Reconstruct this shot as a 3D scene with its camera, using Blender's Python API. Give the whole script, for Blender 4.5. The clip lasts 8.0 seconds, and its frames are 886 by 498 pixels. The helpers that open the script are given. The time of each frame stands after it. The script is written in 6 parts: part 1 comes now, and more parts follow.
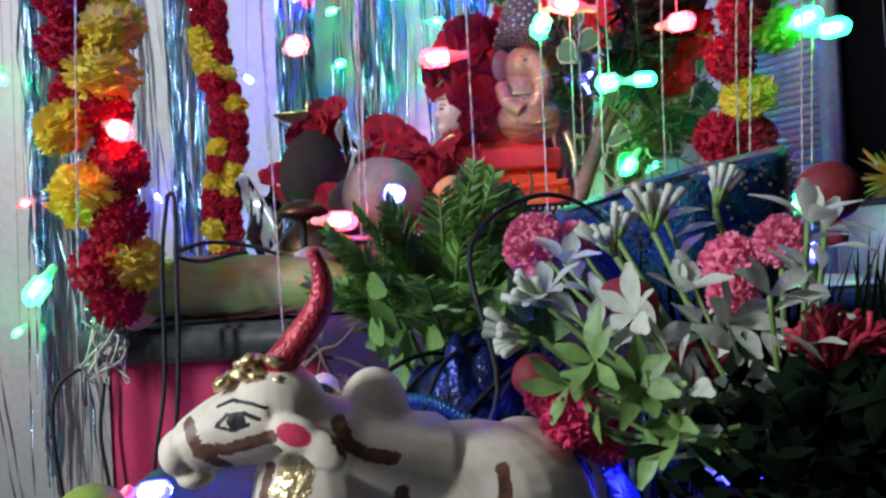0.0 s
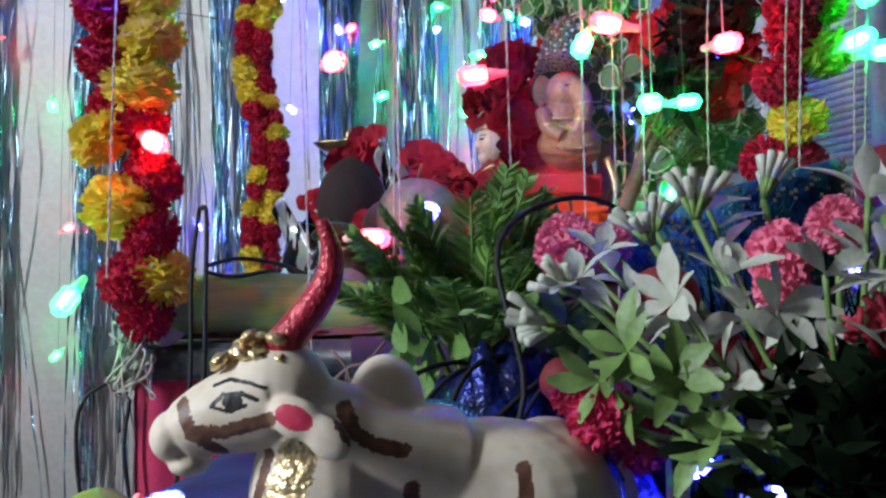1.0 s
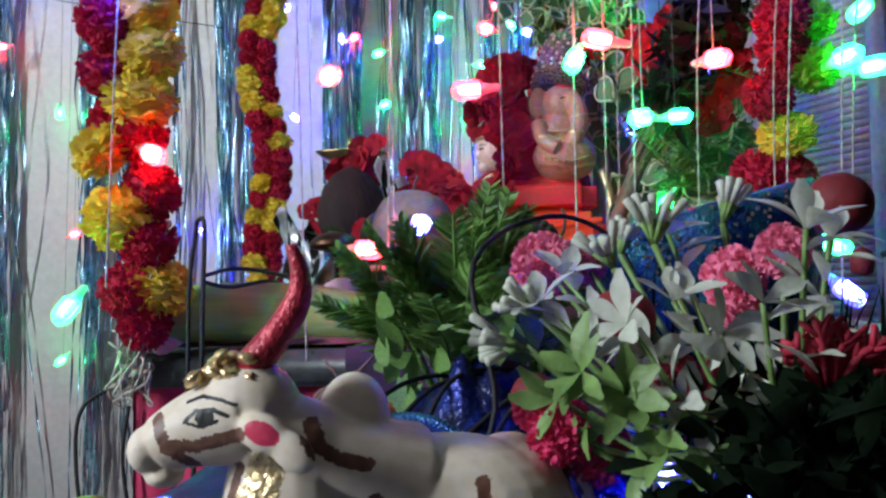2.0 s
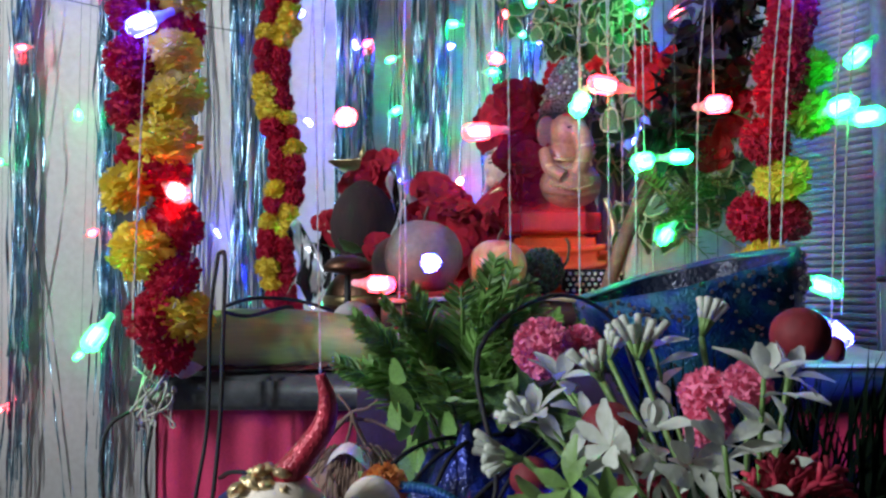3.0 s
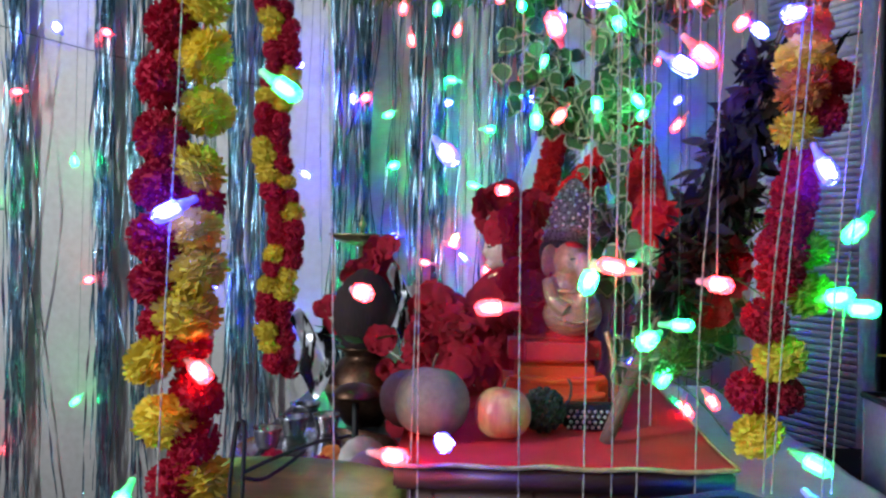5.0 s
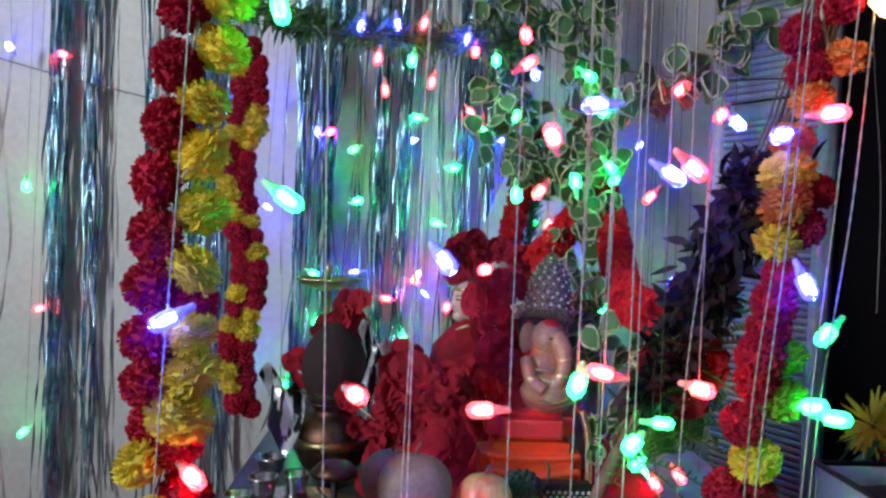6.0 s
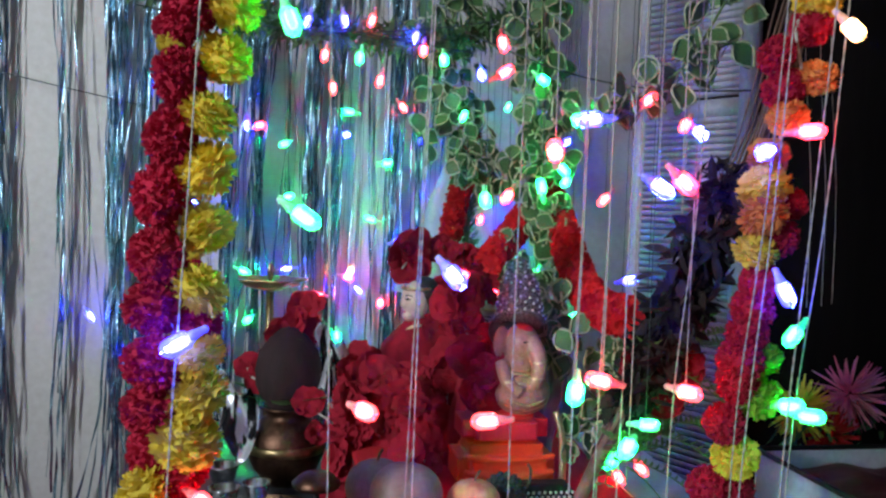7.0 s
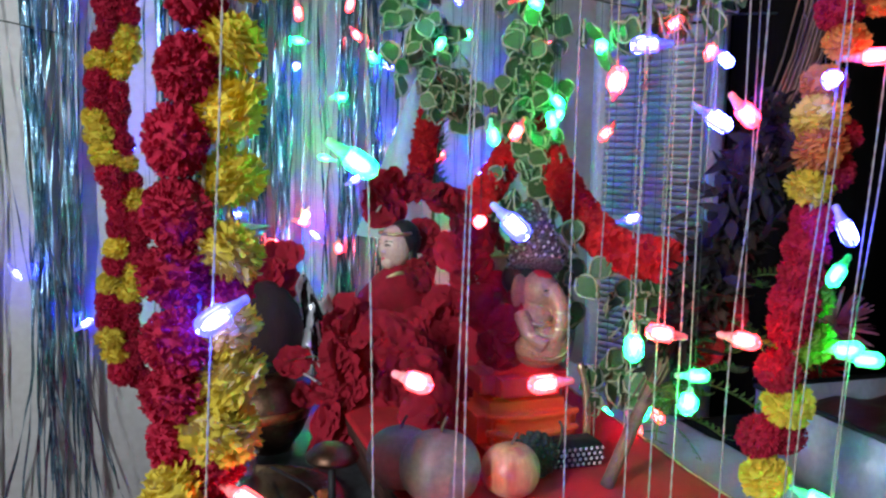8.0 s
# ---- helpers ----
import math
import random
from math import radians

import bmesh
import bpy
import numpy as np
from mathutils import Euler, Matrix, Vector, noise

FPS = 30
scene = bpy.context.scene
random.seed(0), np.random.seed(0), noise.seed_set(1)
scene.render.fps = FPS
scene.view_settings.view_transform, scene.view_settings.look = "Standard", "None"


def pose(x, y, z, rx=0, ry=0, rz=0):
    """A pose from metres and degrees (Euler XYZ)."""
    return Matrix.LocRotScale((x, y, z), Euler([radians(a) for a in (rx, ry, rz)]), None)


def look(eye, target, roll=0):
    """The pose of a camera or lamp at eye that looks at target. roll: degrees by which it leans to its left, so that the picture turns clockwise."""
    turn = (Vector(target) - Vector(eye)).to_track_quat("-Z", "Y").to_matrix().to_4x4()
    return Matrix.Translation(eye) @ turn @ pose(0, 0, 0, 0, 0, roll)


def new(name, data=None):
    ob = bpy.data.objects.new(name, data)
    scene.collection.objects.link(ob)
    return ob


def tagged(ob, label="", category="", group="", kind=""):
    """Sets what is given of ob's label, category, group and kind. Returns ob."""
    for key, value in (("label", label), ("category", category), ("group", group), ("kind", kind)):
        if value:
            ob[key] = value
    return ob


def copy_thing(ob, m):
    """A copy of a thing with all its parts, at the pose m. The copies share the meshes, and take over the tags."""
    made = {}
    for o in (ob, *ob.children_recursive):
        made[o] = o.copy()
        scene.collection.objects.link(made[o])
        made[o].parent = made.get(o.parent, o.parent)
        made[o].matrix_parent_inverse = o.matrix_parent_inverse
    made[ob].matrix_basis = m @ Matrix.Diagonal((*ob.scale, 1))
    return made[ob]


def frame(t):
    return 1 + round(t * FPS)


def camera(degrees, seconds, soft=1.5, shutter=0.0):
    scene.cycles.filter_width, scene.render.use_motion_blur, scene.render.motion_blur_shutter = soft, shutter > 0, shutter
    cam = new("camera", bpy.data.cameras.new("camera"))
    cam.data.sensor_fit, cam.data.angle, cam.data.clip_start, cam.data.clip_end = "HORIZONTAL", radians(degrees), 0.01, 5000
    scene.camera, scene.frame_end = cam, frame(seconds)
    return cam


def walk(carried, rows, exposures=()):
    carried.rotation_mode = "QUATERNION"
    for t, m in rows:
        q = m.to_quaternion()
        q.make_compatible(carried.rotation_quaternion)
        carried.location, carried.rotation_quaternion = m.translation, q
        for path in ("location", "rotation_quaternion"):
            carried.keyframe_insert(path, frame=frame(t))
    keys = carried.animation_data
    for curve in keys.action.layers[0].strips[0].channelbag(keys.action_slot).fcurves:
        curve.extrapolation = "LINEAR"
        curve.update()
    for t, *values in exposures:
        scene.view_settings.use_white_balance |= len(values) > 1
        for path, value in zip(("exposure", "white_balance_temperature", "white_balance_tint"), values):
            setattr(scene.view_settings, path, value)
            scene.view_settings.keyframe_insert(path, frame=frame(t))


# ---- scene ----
cam = camera(54.4, 8.0, soft=2.5)
METRES, EYE, TILT, LEAN, TURN = 0.8, 0.6, 0.0, 2.9, 0.0
ROWS = [
    (0.0, 0.0, 0.0, 0.0, -0.0, 0.0, 0.0),
    (0.5, 0.0059, 0.023, -0.0109, 1.69, 2.12, -0.75),
    (1.0, 0.0079, 0.027, -0.0245, 2.7, 2.83, -1.41),
    (2.5, 0.0296, -0.0108, -0.0032, 3.49, 3.15, -1.96),
    (3.0, 0.0253, -0.0405, 0.0446, 3.73, 1.8, -2.54),
    (3.5, 0.0085, -0.0629, 0.1, 3.51, 0.87, -2.71),
    (4.0, -0.0002, -0.0689, 0.1685, 3.2, 0.06, -2.83),
    (4.5, -0.0118, -0.0767, 0.2291, 2.95, -0.33, -3.1),
    (6.0, -0.1126, -0.0915, 0.4481, -1.93, -1.71, -5.09),
    (6.5, -0.1997, -0.0952, 0.4788, -6.84, -1.7, -5.17),
    (7.0, -0.2801, -0.0747, 0.4761, -10.4, -2.3, -4.92),
    (7.5, -0.3527, -0.0071, 0.4755, -14.13, -3.86, -4.28),
    (8.0, -0.4276, 0.0986, 0.4715, -17.59, -6.17, -3.74),
]
walk(cam, [(t, pose(0, 0, EYE, TILT, LEAN, TURN) @ pose(METRES * x, METRES * y, METRES * z, 90 + pitch, roll, yaw)) for t, x, y, z, yaw, pitch, roll in ROWS], exposures=[(0.0, 0.36), (2.5, 0.3), (4.5, 0.16), (6.0, -0.06), (7.5, -0.04), (8.0, 0.06)])

# ---- world and light ----
world = bpy.data.worlds.new("room_world")
scene.world = world
world.use_nodes = True
world.node_tree.nodes["Background"].inputs[0].default_value = (0.55, 0.6, 0.75, 1)
world.node_tree.nodes["Background"].inputs[1].default_value = 0.03


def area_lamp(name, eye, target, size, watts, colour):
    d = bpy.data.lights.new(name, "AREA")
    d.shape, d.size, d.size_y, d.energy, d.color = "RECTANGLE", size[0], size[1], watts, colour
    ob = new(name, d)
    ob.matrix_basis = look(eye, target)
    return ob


# tube-shaped room lamp, unseen, added on the left to light the scene
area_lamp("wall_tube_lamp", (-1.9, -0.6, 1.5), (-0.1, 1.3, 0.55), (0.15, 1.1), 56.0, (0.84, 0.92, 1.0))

# ---- materials ----


def rgba(c):
    return (c[0], c[1], c[2], 1.0)


def material(name, colour, rough=0.6, metal=0.0, dark=0.7, scale=30.0, fine=200.0, bump=0.2, spread=0.12,
             sheen=0.0, coat=0.0, emit=None, power=0.0, clear=0.0, second=None, stretch=(1, 1, 1), blend=0.5, through_light=0.0, shine=0.5):
    """Base colour that varies at two scales, fine relief, and a small change from piece to piece."""
    m = bpy.data.materials.new(name)
    m.use_nodes = True
    nt = m.node_tree
    n, l = nt.nodes, nt.links
    b = n["Principled BSDF"]
    tc = n.new("ShaderNodeTexCoord")
    mp = n.new("ShaderNodeMapping")
    mp.inputs["Scale"].default_value = stretch
    l.new(tc.outputs["Object"], mp.inputs[0])
    big, small = n.new("ShaderNodeTexNoise"), n.new("ShaderNodeTexNoise")
    for t, s, d in ((big, scale, 3), (small, fine, 2)):
        t.inputs["Scale"].default_value, t.inputs["Detail"].default_value = s, d
        l.new(mp.outputs[0], t.inputs["Vector"])
    ramp = n.new("ShaderNodeValToRGB")
    ramp.color_ramp.elements[0].position, ramp.color_ramp.elements[1].position = 0.5 - 0.3 * blend, 0.5 + 0.3 * blend
    other = second or [c * dark for c in colour]
    ramp.color_ramp.elements[0].color, ramp.color_ramp.elements[1].color = rgba(other), rgba(colour)
    l.new(big.outputs["Fac"], ramp.inputs[0])
    mix = n.new("ShaderNodeMix")
    mix.data_type, mix.blend_type = "RGBA", "OVERLAY"
    mix.inputs["Factor"].default_value = 0.35
    l.new(ramp.outputs[0], mix.inputs["A"])
    l.new(small.outputs["Fac"], mix.inputs["B"])
    hsv = n.new("ShaderNodeHueSaturation")
    info = n.new("ShaderNodeObjectInfo")
    rng = n.new("ShaderNodeMapRange")
    rng.inputs["To Min"].default_value, rng.inputs["To Max"].default_value = 1 - spread, 1 + spread
    l.new(info.outputs["Random"], rng.inputs[0])
    l.new(rng.outputs[0], hsv.inputs["Value"])
    l.new(mix.outputs["Result"], hsv.inputs["Color"])
    l.new(hsv.outputs[0], b.inputs["Base Color"])
    bp = n.new("ShaderNodeBump")
    bp.inputs["Strength"].default_value, bp.inputs["Distance"].default_value = bump, 0.002
    l.new(small.outputs["Fac"], bp.inputs["Height"])
    l.new(bp.outputs[0], b.inputs["Normal"])
    b.inputs["Roughness"].default_value, b.inputs["Metallic"].default_value = rough, metal
    b.inputs["Sheen Weight"].default_value, b.inputs["Coat Weight"].default_value = sheen, coat
    b.inputs["Transmission Weight"].default_value, b.inputs["Specular IOR Level"].default_value = clear, shine
    if emit:
        b.inputs["Emission Color"].default_value, b.inputs["Emission Strength"].default_value = rgba(emit), power
    if through_light:
        tr, ms = n.new("ShaderNodeBsdfTranslucent"), n.new("ShaderNodeMixShader")
        ms.inputs[0].default_value = through_light
        l.new(hsv.outputs[0], tr.inputs[0])
        l.new(b.outputs[0], ms.inputs[1])
        l.new(tr.outputs[0], ms.inputs[2])
        l.new(ms.outputs[0], n["Material Output"].inputs[0])
    return m


M = {
    "wall": material("painted_plaster", (0.73, 0.71, 0.68), 0.75, dark=0.9, scale=3, fine=60, bump=0.08, spread=0),
    "floor": material("floor_tile", (0.35, 0.32, 0.29), 0.4, scale=4, fine=50, bump=0.05, spread=0),
    "shutter": material("painted_shutter", (0.54, 0.54, 0.6), 0.45, dark=0.88, scale=12, fine=90, bump=0.1, spread=0.04),
    # near-black wood: the shade of the room's right side is in this colour
    "dark_wood": material("shaded_dark_wood", (0.008, 0.006, 0.006), 0.95, scale=8, fine=60, stretch=(1, 1, 0.1), spread=0.05, shine=0.1),
    "granite": material("dark_stone_slab", (0.04, 0.044, 0.048), 0.4, dark=0.5, scale=90, fine=420, bump=0.05),
    "red_cloth": material("crimson_table_cloth", (0.5, 0.015, 0.09), 0.75, dark=0.75, scale=18, fine=500, bump=0.25),
    "red_mat": material("scarlet_mat", (0.62, 0.008, 0.02), 0.95, dark=0.8, scale=20, fine=600, bump=0.3),
    "trim": material("gold_cloth_trim", (0.55, 0.42, 0.2), 0.5, dark=0.6, scale=80, fine=500),
    "plank": material("brown_plank_wood", (0.085, 0.034, 0.026), 0.5, dark=0.55, scale=10, fine=120, stretch=(0.15, 1, 1), bump=0.2),
    "white_cloth": material("pale_lilac_cloth", (0.62, 0.6, 0.68), 0.8, dark=0.85, scale=14, fine=400),
    "blue_cloth": material("dark_blue_cloth", (0.02, 0.05, 0.14), 0.5, dark=0.5, scale=24, fine=300, bump=0.4),
    "sequin": material("blue_sequin_fabric", (0.01, 0.06, 0.24), 0.3, 0.45, second=(0.02, 0.14, 0.2), scale=70, fine=520, bump=1.0, blend=0.3),
    "blue_foil": material("crumpled_blue_foil", (0.006, 0.02, 0.2), 0.3, 0.4, second=(0.008, 0.012, 0.06), scale=60, fine=300, bump=0.8),
    "bowl_in": material("dark_bowl_lining", (0.012, 0.02, 0.045), 0.25, 0.3, scale=60, fine=300, bump=0.9),
    "red_pom": material("crimson_flower_fabric", (0.56, 0.008, 0.05), 0.85, dark=0.8, scale=60, fine=500, bump=0.1, through_light=0.25),
    "yellow_pom": material("yellow_flower_fabric", (0.95, 0.76, 0.09), 0.9, dark=0.9, scale=50, fine=500, bump=0.1, through_light=0.35),
    "orange_pom": material("orange_flower_fabric", (0.9, 0.36, 0.1), 0.85, dark=0.85, scale=50, fine=500, bump=0.1, through_light=0.35),
    "green_pom": material("lime_flower_fabric", (0.35, 0.66, 0.06), 0.85, dark=0.85, scale=50, fine=500, bump=0.1, through_light=0.35),
    "boa": material("scarlet_garland_fabric", (0.8, 0.015, 0.02), 0.8, dark=0.8, scale=60, fine=500, bump=0.1, through_light=0.2),
    "hibiscus": material("red_velvet_petal", (0.4, 0.005, 0.026), 0.9, dark=0.72, scale=40, fine=350, bump=0.1, through_light=0.15),
    "thread": material("cotton_thread", (0.52, 0.48, 0.42), 0.9, scale=200, fine=900),
    "black_wire": material("black_plastic_wire", (0.006, 0.006, 0.007), 0.65, scale=60, fine=300),
    "green_wire": material("dark_green_wire", (0.03, 0.06, 0.045), 0.45, scale=60, fine=300),
    "socket": material("frosted_bulb_socket", (0.7, 0.68, 0.66), 0.35, clear=0.3, scale=60, fine=300),
    "tinsel": material("silver_blue_foil", (0.36, 0.6, 0.74), 0.2, 1.0, dark=0.5, scale=60, fine=260, bump=0.7),
    "leaf": material("plastic_leaf", (0.12, 0.27, 0.09), 0.5, dark=0.5, scale=40, fine=300, through_light=0.2),
    # dark green taken to near-black: the shade low in the bouquet is included
    "deep_leaf": material("shaded_green_plastic_leaf", (0.005, 0.011, 0.005), 0.95, dark=0.5, scale=40, fine=300, shine=0.05),
    "dark_leaf": material("dark_dry_leaf", (0.016, 0.017, 0.02), 0.65, second=(0.026, 0.016, 0.013), scale=40, fine=300, shine=0.2),
    "fern": material("plastic_fern", (0.19, 0.38, 0.085), 0.5, dark=0.45, scale=40, fine=300, through_light=0.25),
    "cream_edge": material("cream_leaf_edge", (0.62, 0.68, 0.4), 0.5, dark=0.8, scale=60, fine=300, through_light=0.2),
    "stalk": material("dry_brown_stalk", (0.22, 0.13, 0.09), 0.8, dark=0.5, scale=30, fine=200),
    "white_petal": material("white_plastic_petal", (0.6, 0.63, 0.53), 0.55, dark=0.8, scale=60, fine=300, through_light=0.2),
    "pink_petal": material("pink_fabric_petal", (0.95, 0.26, 0.42), 0.85, dark=0.85, scale=60, fine=300, bump=0.1, through_light=0.3),
    "coral": material("red_coral_plastic", (0.55, 0.03, 0.07), 0.6, dark=0.75, scale=60, fine=300, through_light=0.15),
    "hot_pink": material("hot_pink_petal", (0.8, 0.06, 0.2), 0.8, dark=0.75, scale=60, fine=300, bump=0.1, through_light=0.25),
    "pale_green": material("pale_green_stem", (0.17, 0.29, 0.08), 0.5, dark=0.7, scale=60, fine=300, through_light=0.1),
    "berry": material("red_berry", (0.2, 0.008, 0.014), 0.7, dark=0.5, scale=40, fine=200),
    "bull": material("cream_glazed_clay", (0.8, 0.69, 0.56), 0.55, dark=0.88, scale=25, fine=200, bump=0.05, coat=0.04),
    "brown_paint": material("brown_brushed_paint", (0.11, 0.045, 0.03), 0.5, second=(0.19, 0.09, 0.06), scale=160, fine=350),
    "black_paint": material("black_line_paint", (0.02, 0.02, 0.022), 0.4, scale=60, fine=250),
    "gold": material("gold_leaf_paint", (0.8, 0.62, 0.34), 0.35, 0.9, dark=0.75, scale=140, fine=420, bump=0.5),
    "horn_red": material("red_glitter_paint", (0.5, 0.03, 0.06), 0.3, 0.2, dark=0.6, scale=160, fine=600, bump=0.5),
    "pink_paint": material("pink_red_paint", (0.7, 0.05, 0.12), 0.45, dark=0.8, scale=60, fine=250),
    "corn": material("green_gourd_skin", (0.22, 0.4, 0.08), 0.5, second=(0.33, 0.43, 0.14), scale=22, fine=160, stretch=(0.08, 1, 1), bump=0.2),
    "husk": material("brown_dry_husk", (0.12, 0.05, 0.035), 0.7, dark=0.5, scale=30, fine=200),
    "melon": material("grey_green_melon", (0.15, 0.17, 0.12), 0.55, second=(0.2, 0.17, 0.14), scale=20, fine=160, bump=0.15),
    "apple": material("mottled_apple_skin", (0.6, 0.42, 0.16), 0.35, second=(0.5, 0.12, 0.06), scale=34, fine=200, stretch=(1, 1, 0.3), coat=0.3),
    "custard": material("dark_green_knobbly_fruit", (0.03, 0.06, 0.04), 0.55, dark=0.4, scale=60, fine=300),
    "copper": material("aged_copper", (0.16, 0.085, 0.055), 0.42, 1.0, dark=0.45, scale=30, fine=200),
    "brass": material("aged_brass", (0.5, 0.38, 0.18), 0.3, 1.0, dark=0.45, scale=30, fine=200),
    "coconut": material("dark_coconut_husk", (0.028, 0.01, 0.011), 0.85, dark=0.5, scale=30, fine=200, stretch=(1, 1, 0.2), bump=0.6),
    "steel": material("polished_steel", (0.6, 0.6, 0.62), 0.18, 1.0, dark=0.7, scale=30, fine=200),
    "shell": material("white_conch", (0.7, 0.66, 0.62), 0.35, dark=0.85, scale=30, fine=160),
    "skin": material("peach_painted_clay", (0.5, 0.25, 0.15), 0.45, dark=0.85, scale=30, fine=200, bump=0.05, coat=0.1),
    "face": material("pale_painted_clay", (0.74, 0.5, 0.42), 0.35, dark=0.92, scale=30, fine=200, bump=0.03, coat=0.2),
    "orange_robe": material("fluorescent_orange_paint", (0.95, 0.12, 0.02), 0.5, second=(0.9, 0.07, 0.02), scale=20, fine=200, bump=0.05),
    "red_robe": material("fluorescent_red_paint", (0.85, 0.03, 0.04), 0.5, dark=0.8, scale=20, fine=200, bump=0.05),
    "crown": material("dark_patterned_crown", (0.06, 0.03, 0.03), 0.45, 0.3, second=(0.3, 0.24, 0.24), scale=420, fine=900, bump=0.8, blend=0.12),
    "lilac": material("lilac_cloth", (0.42, 0.36, 0.52), 0.8, dark=0.7, scale=40, fine=300),
    # the green light of a bulb behind the paper is mixed into its colour
    "paper": material("green_lit_paper", (0.6, 0.85, 0.74), 0.6, dark=0.9, scale=20, fine=200, through_light=0.4),
    "plastic": material("cloudy_white_plastic", (0.62, 0.63, 0.68), 0.3, dark=0.9, scale=10, fine=100, spread=0, through_light=0.2),
    "lime": material("lime_skin", (0.3, 0.4, 0.06), 0.4, dark=0.8, scale=40, fine=300),
    "stripe": material("black_silver_ribbon", (0.65, 0.66, 0.7), 0.25, 0.6, second=(0.01, 0.01, 0.012), scale=26, fine=200, stretch=(3, 1, 0.4), blend=0.08),
    "purple_cloth": material("near_black_purple", (0.03, 0.01, 0.04), 0.7, dark=0.5, scale=30, fine=300),
}
GLOW = {"r": (1.0, 0.01, 0.03), "g": (0.0004, 1.0, 0.24), "b": (0.02, 0.03, 1.0), "w": (1.0, 0.4, 0.14)}
CORE = {"r": (1.0, 0.07, 0.08), "g": (0.03, 1.0, 0.25), "b": (0.06, 0.06, 1.0), "w": (1.0, 0.7, 0.4)}
for k, power in (("r", 48.0), ("g", 76.0), ("b", 420.0), ("w", 22.0)):
    M["cap_" + k] = material("bulb_cap_" + k, [0.2 + 0.7 * c for c in GLOW[k]], 0.15, clear=0.35, emit=GLOW[k], power=power, bump=0.0)
    M["facet_" + k] = material("bulb_facet_" + k, [0.3 + 0.6 * c for c in GLOW[k]], 0.12, clear=0.5, emit=[0.12 + 0.5 * c for c in GLOW[k]], power=1.1, bump=0.0)
    M["core_" + k] = material("bulb_core_" + k, (0.9, 0.9, 0.9), 0.4, emit=CORE[k], power=110.0, bump=0.0)

# ---- building blocks ----


def unit(v):
    v = Vector(v)
    return v.normalized() if v.length > 1e-9 else Vector((0, 0, 1))


def across(d):
    d = unit(d)
    a = d.cross(Vector((0, 0, 1)))
    if a.length < 1e-3:
        a = Vector((1, 0, 0))
    a.normalize()
    return a, d.cross(a).normalized()


def rnd(a, b):
    return random.uniform(a, b)


def spread_dir():
    while True:
        v = Vector((rnd(-1, 1), rnd(-1, 1), rnd(-1, 1)))
        if 0.05 < v.length < 1:
            return v.normalized()


def smooth_path(pts, n):
    """A Catmull-Rom curve through the points, as n + 1 points."""
    p = [Vector(q) for q in pts]
    p = [p[0] * 2 - p[1]] + p + [p[-1] * 2 - p[-2]]
    out, k = [], len(p) - 3
    for i in range(n + 1):
        u = i / n * k
        j = min(int(u), k - 1)
        t = u - j
        a, b, c, d = p[j:j + 4]
        out.append(0.5 * (2 * b + (c - a) * t + (2 * a - 5 * b + 4 * c - d) * t * t + (3 * b - a - 3 * c + d) * t ** 3))
    return out


